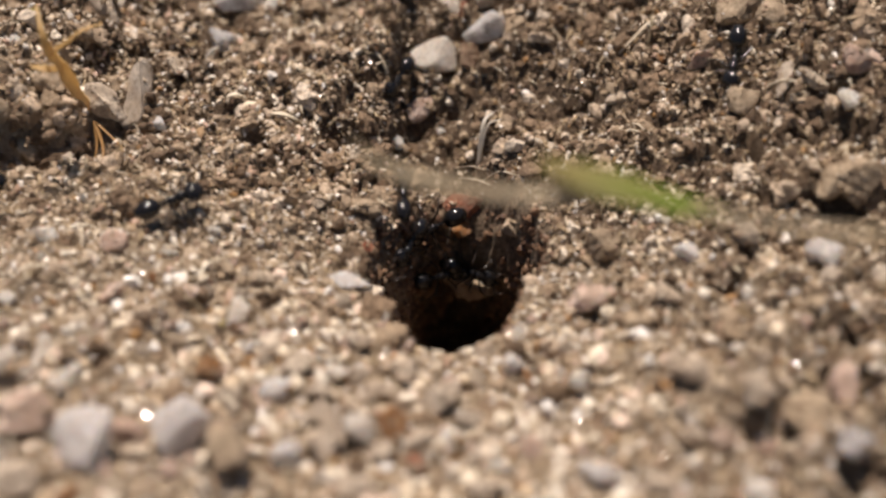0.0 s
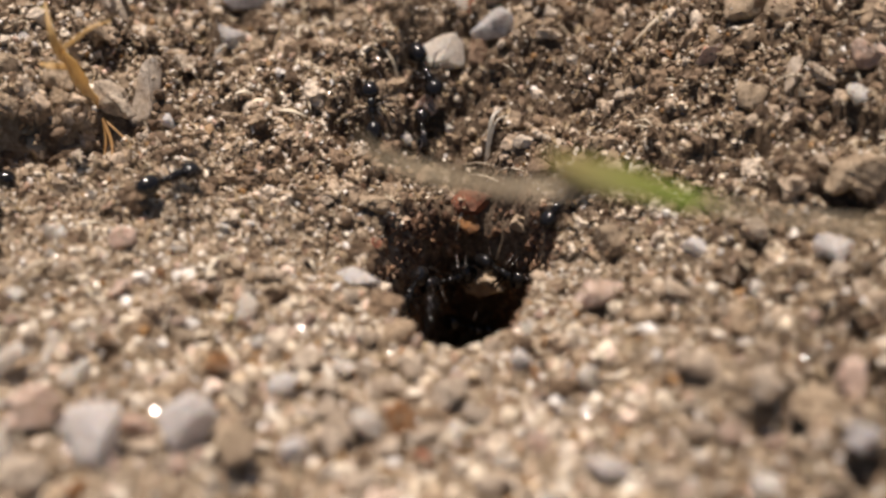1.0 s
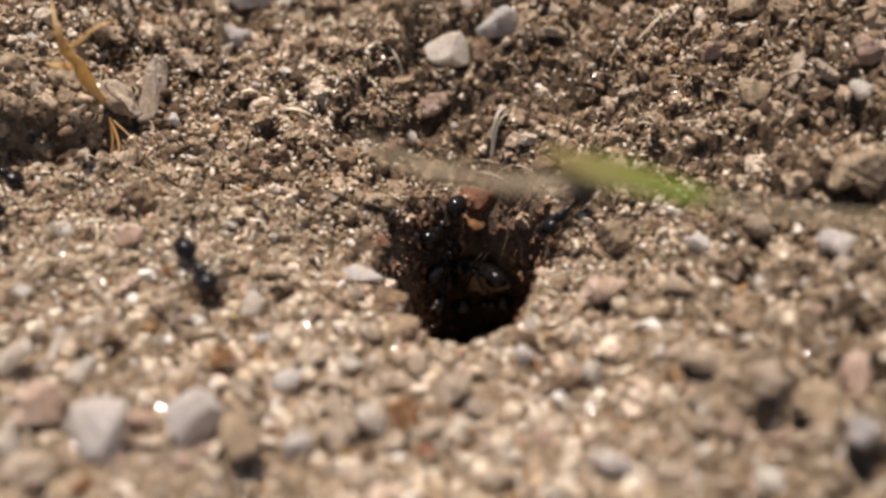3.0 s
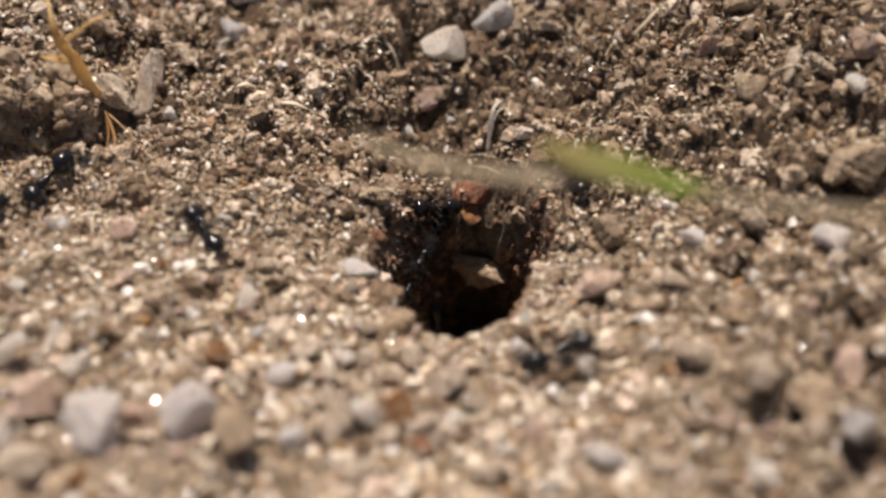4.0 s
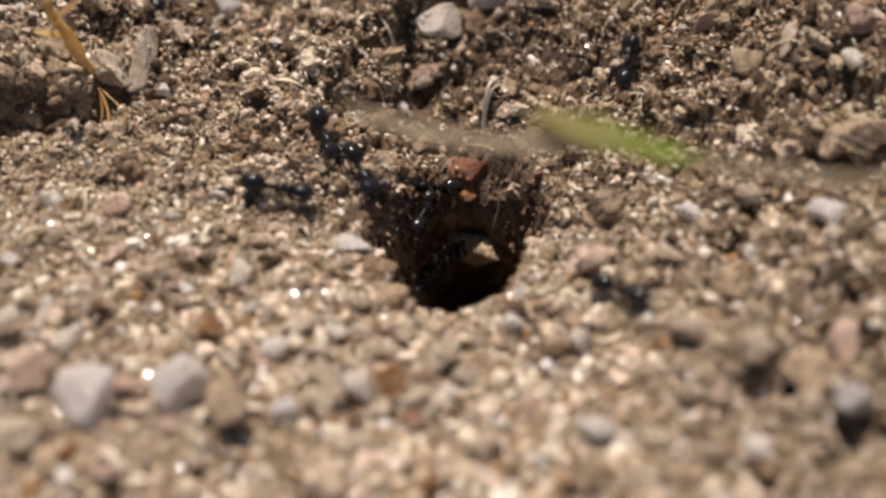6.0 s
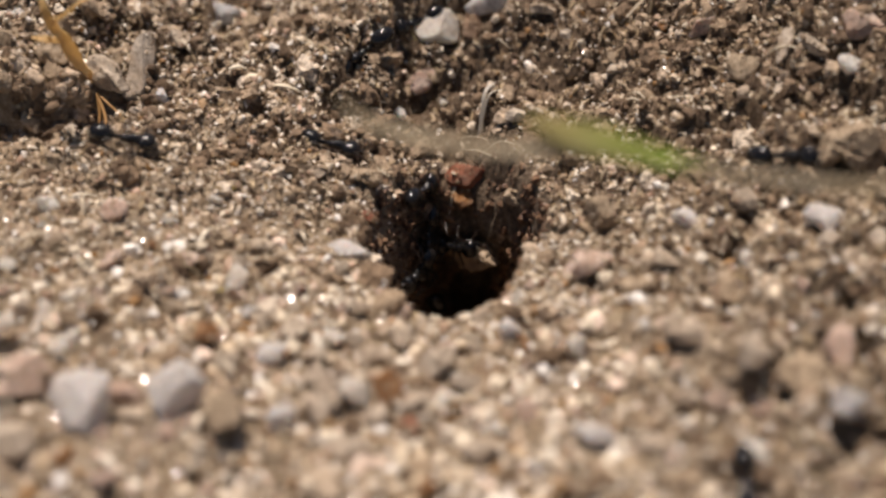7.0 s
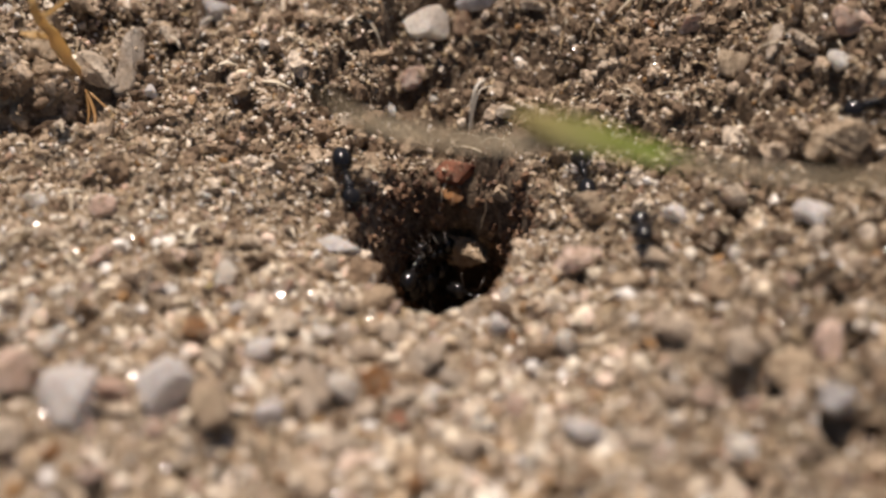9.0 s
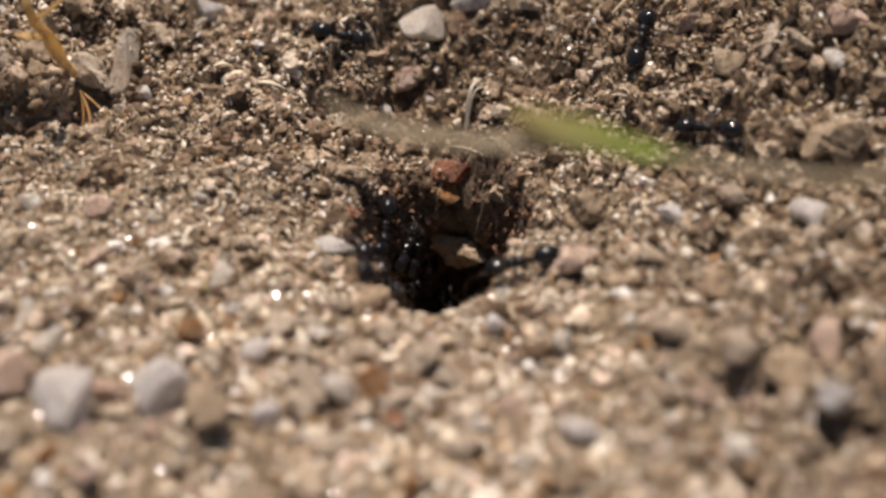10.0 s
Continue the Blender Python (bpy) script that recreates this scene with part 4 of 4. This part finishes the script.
straw("small pale straw splinter on sandy soil", -1.73, 0.14, -1.65, -0.04, 0.05, 0.0)
straw("fine white straw at the entrance wall", -0.00, 1.81, 0.17, 2.20, 0.035, 0.0)

def straw_bits():
    """Short bits of straw that lie here and there on the soil."""
    rs = np.random.RandomState(41)
    x, y = plain_spread(rs, 260)
    kinds = [(STRAW, "short pale straw bit on crumbly soil"), (DRY, "short tan straw bit on crumbly soil"), (OLD_LEAF, "short weathered brown straw bit on crumbly soil")]
    for px, py in list(zip(x, y))[:110]:
        if hole_reach(px, py) < 1.7:
            continue
        long, way = 0.18 + 0.42 * rs.rand() ** 2, rs.rand() * math.pi
        mat, label = kinds[rs.choice(3, p=[0.3, 0.4, 0.3])]
        straw(label, px, py, px + long * math.cos(way), py + long * math.sin(way), 0.022 + 0.035 * rs.rand() ** 2, 0.04 * rs.randn(), 0.06, mat)


straw_bits()


# ---- the ants ----
def ball(centre, radii, pinch=0.0, level=2):
    """An egg-shaped body part; pinch narrows it towards +x."""
    bm = bmesh.new()
    bmesh.ops.create_icosphere(bm, subdivisions=level, radius=1.0)
    for v in bm.verts:
        k = 1 - pinch * v.co.x
        v.co = Vector((v.co.x * radii[0], v.co.y * radii[1] * k, v.co.z * radii[2] * k)) + Vector(centre)
        v.co *= CM
    return bm


def tube(points, radii, sides=6):
    bm = bmesh.new()
    rings = []
    for i, p in enumerate(points):
        p = Vector(p)
        way = (Vector(points[min(i + 1, len(points) - 1)]) - Vector(points[max(i - 1, 0)])).normalized()
        a = way.orthogonal().normalized()
        b = way.cross(a)
        rings.append([bm.verts.new((p + (a * math.cos(q) + b * math.sin(q)) * radii[i]) * CM) for q in (2 * math.pi * k / sides for k in range(sides))])
    for ra, rb in zip(rings, rings[1:]):
        gap = min(range(sides), key=lambda s: (ra[0].co - rb[s].co).length)
        for k in range(sides):
            bm.faces.new((ra[k], ra[(k + 1) % sides], rb[(k + 1 + gap) % sides], rb[(k + gap) % sides]))
    bm.faces.new(rings[0][::-1])
    bm.faces.new(rings[-1])
    bmesh.ops.recalc_face_normals(bm, faces=bm.faces)
    return bm


def add_to(bm, other):
    me = bpy.data.meshes.new("joined")
    other.to_mesh(me)
    other.free()
    bm.from_mesh(me)
    bpy.data.meshes.remove(me)
    return bm


HIPS = [(0.165, 0.045, 0.105), (0.095, 0.048, 0.10), (0.03, 0.046, 0.10)]
KNEES = [(0.10, 0.15, 0.10), (0.0, 0.17, 0.11), (-0.11, 0.16, 0.11)]
FEET = [(0.20, 0.27, -0.10), (-0.02, 0.33, -0.10), (-0.26, 0.30, -0.10)]


def build_ant():
    """A harvester ant about 8.5 mm long, facing +x, its feet on z = 0."""
    root = new("ant")
    head = add_to(ball((0.325, 0, 0.135), (0.122, 0.13, 0.098), 0.06, 3), ball((0.33, 0.055, 0.150), (0.075, 0.062, 0.072), 0.0))
    head = add_to(head, ball((0.33, -0.055, 0.150), (0.075, 0.062, 0.072), 0.0))
    skull = part("head", head, ANT, root)
    for side in (1, -1):
        part("mandible", tube([(0.41, 0.05 * side, 0.105), (0.455, 0.055 * side, 0.095), (0.475, 0.012 * side, 0.09)], [0.024, 0.022, 0.008]), ANT_LEG, skull)
        part("antenna", tube([(0.40, 0.045 * side, 0.16), (0.45, 0.11 * side, 0.20), (0.47, 0.165 * side, 0.215), (0.53, 0.16 * side, 0.17), (0.62, 0.12 * side, 0.12)],
                             [0.010, 0.010, 0.011, 0.011, 0.012]), ANT_LEG, skull)
    chest = add_to(ball((0.155, 0, 0.145), (0.085, 0.068, 0.07), 0.0), ball((0.055, 0, 0.13), (0.095, 0.05, 0.055), -0.1))
    part("thorax", chest, ANT, root)
    waist = add_to(ball((-0.055, 0, 0.125), (0.034, 0.030, 0.045), 0.0), ball((-0.115, 0, 0.125), (0.035, 0.038, 0.045), 0.0))
    part("petiole", waist, ANT, root)
    part("gaster", ball((-0.265, 0, 0.135), (0.165, 0.122, 0.115), -0.12, 3), ANT, root)
    for side in (1, -1):
        for hip, knee, foot in zip(HIPS, KNEES, FEET):
            k, f = Vector((knee[0], knee[1] * side, knee[2])), Vector((foot[0], foot[1] * side, foot[2]))
            mid = k.lerp(f, 0.55) + Vector((0, 0.02 * side, 0.02))
            leg = part("leg", tube([(0, 0, 0), (0.01, 0.035 * side, -0.01), k, mid, f, f + Vector((0.03, 0.02 * side, 0))],
                                   [0.020, 0.017, 0.014, 0.011, 0.007, 0.005]), ANT_LEG, root)
            leg.matrix_basis = pose(hip[0] * CM, hip[1] * side * CM, hip[2] * CM)
    return tagged(root, "glossy black harvester ant on sandy soil", "ant", group="ants at the nest")


FIRST_ANT = build_ant()


def ants(sizes):
    """As many ants as sizes, still to be keyed."""
    made = [FIRST_ANT] + [copy_thing(FIRST_ANT, Matrix.Identity(4)) for _ in sizes[1:]]
    for one, size in zip(made, sizes):
        one.scale = (size, size, size)
    return made


def along(knots, t):
    """Place on a smooth line through knots of (t, x, y)."""
    ts = np.array([k[0] for k in knots])
    p = np.array([k[1:] for k in knots])
    i = int(np.clip(np.searchsorted(ts, t, "right") - 1, 0, len(ts) - 2))
    h = ts[i + 1] - ts[i]
    u = np.clip((t - ts[i]) / h, 0, 1)

    def speed(j):
        if j == 0 or j == len(ts) - 1:
            return np.zeros(2)
        a, b = (p[j] - p[j - 1]) / (ts[j] - ts[j - 1]), (p[j + 1] - p[j]) / (ts[j + 1] - ts[j])
        na, nb = np.linalg.norm(a), np.linalg.norm(b)
        both = (a + b) / 2
        most = 2.0 * min(na, nb)
        n = np.linalg.norm(both)
        return both * min(1.0, most / n) if n > 1e-9 else both * 0

    m0, m1 = speed(i) * h, speed(i + 1) * h
    return (2 * u ** 3 - 3 * u * u + 1) * p[i] + (u ** 3 - 2 * u * u + u) * m0 + (3 * u * u - 2 * u ** 3) * p[i + 1] + (u ** 3 - u * u) * m1


def crawl(one, knots, heading=None):
    """Key an ant's way over the ground and its legs' tripod gait."""
    steps = [n / 10 for n in range(101)]
    places = [along(knots, t) for t in steps]
    way = heading
    if way is None:
        first = next((k for k in range(100) if np.linalg.norm(places[k + 1] - places[k]) > 0.03), 0)
        d = places[first + 1] - places[first]
        way = math.degrees(math.atan2(d[1], d[0]))
    rows, gone, gait = [], 0.0, []
    xs, ys, e = np.array([p[0] for p in places]), np.array([p[1] for p in places]), 0.16
    zs = ground_height(xs, ys, False)
    slope_x = (ground_height(xs + e, ys, False) - ground_height(xs - e, ys, False)) / (2 * e)
    slope_y = (ground_height(xs, ys + e, False) - ground_height(xs, ys - e, False)) / (2 * e)
    even = np.hanning(7)[1:-1] / np.hanning(7)[1:-1].sum()
    zs, slope_x, slope_y = (np.convolve(np.pad(v, 2, mode="edge"), even, "valid") for v in (zs, slope_x, slope_y))
    last_q = None
    for n, t in enumerate(steps):
        d = places[min(n + 3, 100)] - places[max(n - 3, 0)]
        if np.linalg.norm(d) > 0.12:
            wish = math.degrees(math.atan2(d[1], d[0]))
            off = (wish - way + 180) % 360 - 180
            way += max(-42, min(42, off))
        if n:
            gone += np.linalg.norm(places[n] - places[n - 1])
        x, y = places[n]
        up = Vector((-slope_x[n], -slope_y[n], 1)).normalized()
        ahead = Vector((math.cos(radians(way)), math.sin(radians(way)), 0))
        ahead = (ahead - up * ahead.dot(up)).normalized()
        side = up.cross(ahead)
        q = Matrix((ahead, side, up)).transposed().to_quaternion()
        if last_q is not None:
            turn = last_q.rotation_difference(q).angle
            if turn > radians(70):
                q = last_q.slerp(q, radians(70) / turn)
        last_q = q
        spot = (Vector((x, y, zs[n])) + up * 0.085) * CM
        rows.append((t, Matrix.LocRotScale(spot, q, None)))
        gait.append(gone)
    walk(one, rows)
    legs = [c for c in one.children if c.name.startswith("leg")]
    for k, leg in enumerate(legs):
        side = 1 if leg.matrix_basis.translation.y > 0 else -1
        pair = min(range(3), key=lambda p: abs(HIPS[p][0] * CM - leg.matrix_basis.translation.x))
        phase = 0 if (pair + (side < 0)) % 2 else math.pi
        hip = HIPS[pair]
        swing = []
        for n, t in enumerate(steps):
            if 0 < n < 100 and gait[n] - gait[n - 1] < 0.01 and gait[n + 1] - gait[n] < 0.01:
                continue
            beat = gait[n] / 0.55 * 2 * math.pi + phase
            swing.append((t, pose(hip[0] * CM, hip[1] * side * CM, hip[2] * CM, 10 * side * max(0, math.cos(beat)), 0, 17 * math.sin(beat) * side)))
        walk(leg, swing)


def motions():
    swarm = iter(ants([1.0, 1.0, 0.95, 0.95, 1.05, 1.0, 1.0, 1.0, 0.9, 1.1, 1.1, 1.0, 1.0, 0.95, 1.1, 1.0, 1.0, 1.0, 1.0, 1.0, 1.0, 1.0, 1.0, 1.0, 0.95, 1.0, 0.95]))
    crawl(next(swarm), [(0, -3.32, 0.68), (0.2, -3.29, 0.73), (0.4, -3.50, 0.83), (0.6, -3.52, 0.95), (0.8, -3.50, 0.92), (1, -3.47, 0.90), (1.2, -3.32, 0.89), (1.4, -3.02, 0.72), (1.6, -2.93, 0.28), (1.8, -2.34, 0.20), (2, -1.75, 0.24), (2.2, -0.90, 0.28), (2.4, -0.57, 0.91), (2.8, 0.00, -0.10), (10, 0.05, -0.15)])
    crawl(next(swarm), [(0, 3.66, 2.73), (0.2, 3.49, 1.78), (0.4, 2.99, 1.56), (0.6, 2.47, 1.83), (0.8, 2.02, 1.63), (1, 1.49, 1.25), (1.2, 1.10, 1.24), (1.4, 1.07, 1.22), (1.6, 1.04, 1.26), (1.8, 0.86, 1.40), (2, 0.52, 1.63), (2.3, 0.31, 1.72), (2.6, 0.20, 0.00), (10, 0.20, -0.10)])
    crawl(next(swarm), [(0, -0.72, 1.51), (0.2, -0.92, 2.81), (0.6, -1.16, 2.87), (0.8, -1.18, 2.91), (1, -1.12, 3.00), (1.2, -1.29, 3.39), (1.4, -1.32, 3.94), (1.6, -1.84, 5.15), (1.9, -2.20, 6.47), (10, -2.35, 6.98)])
    crawl(next(swarm), [(0, -0.82, 3.84), (0.4, -0.83, 3.64), (0.6, -0.71, 3.75), (0.8, -0.68, 3.74), (1, -0.63, 3.26), (1.3, -0.49, 3.10), (1.8, -0.33, 2.16), (2.2, -0.41, 1.68), (2.6, -0.10, 0.30), (10, -0.10, 0.20)])
    crawl(next(swarm), [(0, -0.49, 5.35), (0.6, -0.59, 4.57), (0.8, -0.54, 4.48), (1, -0.39, 4.03), (1.2, -0.26, 3.92), (1.4, -0.38, 3.63), (1.6, -0.02, 3.40), (1.75, -0.03, 3.26), (1.9, 0.06, 3.84), (2, 0.12, 3.93), (2.1, 0.05, 3.88), (2.3, -0.11, 3.69), (2.5, -0.22, 3.29), (2.8, -0.35, 2.00), (3.2, -0.33, 1.67), (3.6, 0.00, 0.20), (10, 0.10, 0.10)])
    crawl(next(swarm), [(0, 4.55, 4.59), (1.7, 3.91, 3.93), (2.1, 2.99, 2.88), (2.3, 2.48, 2.35), (2.5, 2.32, 1.90), (2.7, 2.05, 1.53), (3, 1.48, 0.98), (3.4, 0.86, 1.41), (3.8, 0.39, 1.70), (4.2, 0.20, 0.00), (10, 0.15, -0.20)])
    crawl(next(swarm), [(0, -0.10, 0.20), (0.8, -0.10, 0.30), (1.2, -1.17, 1.75), (1.6, -1.56, 2.40), (1.8, -2.10, 2.03), (2, -2.44, 1.80), (2.2, -2.93, 1.21), (2.4, -3.04, 0.75), (2.5, -3.14, 0.62), (2.6, -3.17, 0.39), (2.7, -3.10, -0.24), (3.2, -2.97, -0.51), (3.8, -2.77, -0.16), (3.9, -2.80, -0.13), (4.1, -3.17, 0.36), (4.3, -3.30, 0.60), (4.4, -3.43, 0.86), (4.5, -3.57, 0.96), (4.7, -3.60, 1.61), (4.8, -3.49, 1.78), (5, -3.55, 1.55), (5.1, -3.63, 1.48), (5.2, -3.82, 1.20), (5.3, -3.77, 1.43), (5.4, -3.72, 1.44), (5.5, -3.48, 0.88), (5.6, -3.19, 0.85), (5.7, -2.89, 0.78), (6.1, -1.88, 0.55), (6.6, -0.68, 0.87), (7, -0.25, 1.56), (7.5, 0.00, 0.00), (10, 0.00, -0.15)])
    crawl(next(swarm), [(0, -5.87, 1.31), (3, -5.86, 1.23), (3.7, -4.86, 1.06), (3.9, -4.88, 1.04), (4.1, -4.97, 0.92), (4.2, -5.04, 0.75), (4.4, -4.78, 0.94), (4.5, -4.10, 0.84), (4.7, -2.82, 0.59), (4.8, -2.56, 0.36), (5, -2.06, 0.14), (5.1, -1.53, 0.20), (5.2, -0.99, 0.18), (5.3, -0.82, 0.58), (5.5, -0.54, 0.89), (5.9, -0.10, -0.10), (10, -0.20, -0.20)])
    crawl(next(swarm), [(0, -5.78, 0.44), (3.9, -5.85, 0.43), (4.2, -5.38, 0.59), (4.5, -5.20, 0.68), (4.7, -5.27, 0.66), (5.2, -5.80, 0.58), (10, -6.05, 1.13)])
    crawl(next(swarm), [(0, -0.10, 0.10), (3.6, -0.10, 0.10), (4.1, -0.60, 1.04), (4.4, -1.00, 0.31), (4.5, -1.09, 0.22), (4.7, -1.55, 0.56), (4.8, -1.80, 0.56), (5, -1.67, 0.32), (5.1, -1.43, 0.28), (5.2, -1.56, 0.78), (5.3, -1.51, 0.98), (5.4, -1.33, 1.19), (5.5, -1.34, 1.37), (5.6, -1.43, 1.86), (5.7, -1.46, 1.94), (6.1, -1.09, 0.84), (6.5, -0.69, 0.83), (7, -0.10, 0.10), (10, -0.10, 0.00)])
    crawl(next(swarm), [(0, -1.68, 7.46), (5, -1.84, 5.58), (5.2, -1.91, 4.63), (5.3, -1.91, 3.87), (5.4, -2.05, 3.42), (5.5, -2.13, 3.31), (5.6, -1.98, 3.07), (5.7, -1.93, 2.55), (6, -1.71, 1.65), (6.4, -1.07, 0.75), (6.8, -0.42, 1.86), (7, -0.55, 1.61), (7.3, -0.38, 1.70), (7.6, -0.23, 1.63), (8, 0.00, 0.20), (10, 0.00, 0.10)])
    crawl(next(swarm), [(0, 0.20, -0.20), (3, 0.20, -0.20), (3.3, 0.13, -1.33), (3.5, 0.11, -1.78), (3.8, 0.35, -1.97), (3.9, 0.80, -1.77), (4.1, 1.34, -1.80), (4.2, 1.49, -1.59), (4.4, 1.80, -1.00), (4.5, 1.41, -0.93), (4.7, 1.15, -0.61), (4.8, 0.90, -0.29), (5, 0.63, 1.46), (5.4, 0.20, 0.00), (10, 0.20, -0.10)])
    crawl(next(swarm), [(0, 3.41, 5.86), (2.8, 3.01, 5.37), (3.6, 2.26, 2.58), (4.1, 1.63, 1.20), (4.3, 1.56, 0.96), (4.5, 1.55, 0.44), (4.7, 1.26, 0.08), (4.8, 1.31, 0.14), (5, 1.49, 0.55), (5.1, 1.58, 0.97), (5.2, 1.60, 1.15), (5.5, 1.82, 1.76), (6, 2.39, 2.73), (6.6, 3.12, 4.67), (10, 3.71, 4.97)])
    crawl(next(swarm), [(0, 0.20, 0.00), (4.5, 0.20, 0.10), (4.8, 0.45, 1.57), (5, 0.67, 1.46), (5.1, 0.83, -0.59), (5.2, 0.99, -0.67), (5.3, 1.09, -0.70), (5.4, 1.30, -0.93), (5.5, 1.34, -1.02), (5.6, 1.42, -1.09), (5.7, 1.57, -1.14), (6.1, 2.00, -1.51), (6.6, 2.61, -2.51), (6.8, 2.83, -3.66), (7.5, 2.52, -3.72), (7.7, 1.92, -3.47), (8, 0.93, -2.83), (8.2, 0.61, -2.20), (8.4, 0.58, -1.75), (8.6, 0.57, -1.30), (9, 0.54, 1.47), (9.5, 0.50, 1.48), (10, 0.45, 1.53)])
    crawl(next(swarm), [(0, -0.27, 7.45), (6, -0.65, 4.79), (6.6, -0.98, 3.83), (6.8, -1.07, 3.71), (7, -1.14, 3.66), (7.2, -1.10, 3.68), (7.4, -1.10, 3.65), (7.6, -1.10, 3.65), (7.8, -1.13, 3.65), (8, -1.13, 3.67), (8.2, -1.19, 3.68), (8.4, -1.43, 3.15), (8.6, -1.67, 2.84), (8.8, -1.22, 1.85), (9, -1.21, 0.97), (9.2, -0.99, 0.82), (9.5, -0.89, 0.93), (9.7, -0.87, 0.92), (10, -0.81, 0.83)])
    crawl(next(swarm), [(0, -6.39, 1.71), (6.4, -5.85, 1.00), (6.8, -4.88, 1.07), (7, -4.00, 1.27), (7.2, -3.17, 0.75), (7.4, -2.18, 0.45), (7.5, -2.02, 0.36), (7.6, -1.44, 0.25), (7.8, -0.87, -0.28), (8, -0.47, 0.99), (10, -0.56, 1.07)])
    crawl(next(swarm), [(0, -4.71, 7.45), (5.75, -4.37, 5.46), (6.2, -3.87, 3.52), (6.8, -2.73, 2.00), (7, -1.52, 1.74), (7.2, -1.19, 1.62), (7.4, -0.75, 1.15), (7.7, -0.42, 1.52), (8, -0.27, 1.56), (9, -0.27, 1.51), (9.5, -0.50, 0.98), (10, -0.94, -0.40)])
    crawl(next(swarm), [(0, 0.09, 7.38), (6.6, -0.15, 4.83), (7.2, -0.63, 4.44), (7.4, -0.56, 4.48), (7.5, -0.77, 4.03), (7.7, -0.84, 4.00), (8.1, -0.77, 5.26), (10, -0.10, 6.87)])
    crawl(next(swarm), [(0, 5.39, 5.14), (5.9, 4.55, 3.51), (6.5, 3.68, 1.38), (7, 3.96, 0.56), (7.2, 4.27, 0.64), (7.5, 4.90, 1.22), (7.9, 5.65, 1.34), (10, 6.54, 1.67)])
    crawl(next(swarm), [(0, 0.30, 0.10), (6.9, 0.30, 0.10), (7.2, 0.72, 1.47), (7.5, 1.15, 0.83), (7.8, 1.76, 0.63), (8, 1.59, 0.21), (8.2, 1.56, -0.01), (8.4, 1.82, 0.19), (8.6, 2.06, 0.32), (8.8, 2.03, 0.57), (9, 1.85, 0.86), (9.4, 2.11, 1.72), (10, 2.77, 2.88)])
    crawl(next(swarm), [(0, 0.20, 0.00), (7.4, 0.20, 0.00), (7.7, 0.56, 1.45), (8, 0.88, -0.63), (8.2, 1.50, -0.83), (8.4, 1.71, -0.64), (8.7, 2.09, -0.65), (9, 2.41, -0.43), (9.2, 2.13, -0.22), (9.5, 1.89, -0.44), (9.7, 1.55, -0.68), (10, 1.10, -0.64)])
    crawl(next(swarm), [(0, 6.06, 1.83), (8.8, 5.40, 1.11), (9.4, 4.32, 0.82), (9.7, 3.83, 0.85), (10, 3.38, 1.09)])
    crawl(next(swarm), [(0, -4.16, 6.48), (9, -3.47, 5.27), (9.7, -2.10, 4.00), (10, -1.26, 3.71)])
    crawl(next(swarm), [(0, -0.15, 1.95), (0.5, -0.28, 1.75), (1, -0.19, 1.73), (1.6, 0.13, 1.75), (2.2, -0.58, 1.18), (2.5, -0.54, 1.24), (3, 0.28, 1.74), (4, -0.62, 1.11), (4.6, -0.79, 0.63), (5.2, -0.50, 0.98), (6, -0.22, 1.68), (7, -0.39, 1.56), (7.5, -0.05, 1.74), (8, 0.04, 1.68), (9, 0.58, 1.47), (9.5, 0.69, 1.44), (10, 0.55, 1.44)])
    crawl(next(swarm), [(0, -0.23, 1.73), (1, 0.27, 1.62), (1.3, 0.47, 1.54), (1.8, 0.09, 1.68), (2.5, 0.61, 1.54), (3, 0.34, 1.79), (3.8, -0.36, 1.86), (4.5, -0.33, 1.89), (5, -0.30, 1.92), (5.5, -0.25, 2.01), (6.2, -0.26, 1.92), (7, -0.02, 1.79), (8, -0.26, 1.61), (9, -0.26, 1.60), (10, -0.69, -0.62)])
    crawl(next(swarm), [(0, -0.64, 1.18), (0.7, -0.59, 1.06), (1.2, -0.83, 0.52), (2, -0.65, 1.01), (2.5, -0.38, 1.58), (3.8, -0.50, 1.50), (4.5, -0.42, 1.59), (5.5, -0.60, 0.85), (6.5, -0.43, 1.18), (7.5, -0.69, 0.77), (8.5, -0.47, 1.02), (9.5, -0.51, 1.18), (10, -0.46, 1.28)])
    crawl(next(swarm), [(0, 0.37, 1.80), (0.8, 0.72, 1.57), (1.5, 0.57, 1.59), (2.5, -0.15, 1.67), (4, -0.76, 0.66), (5, -0.84, 0.54), (5.5, -0.73, 0.83), (6.5, -0.42, 1.66), (7.2, -0.47, 1.43), (8, -0.53, 1.06), (9, -0.22, 1.70), (10, -0.36, 1.52)])


motions()
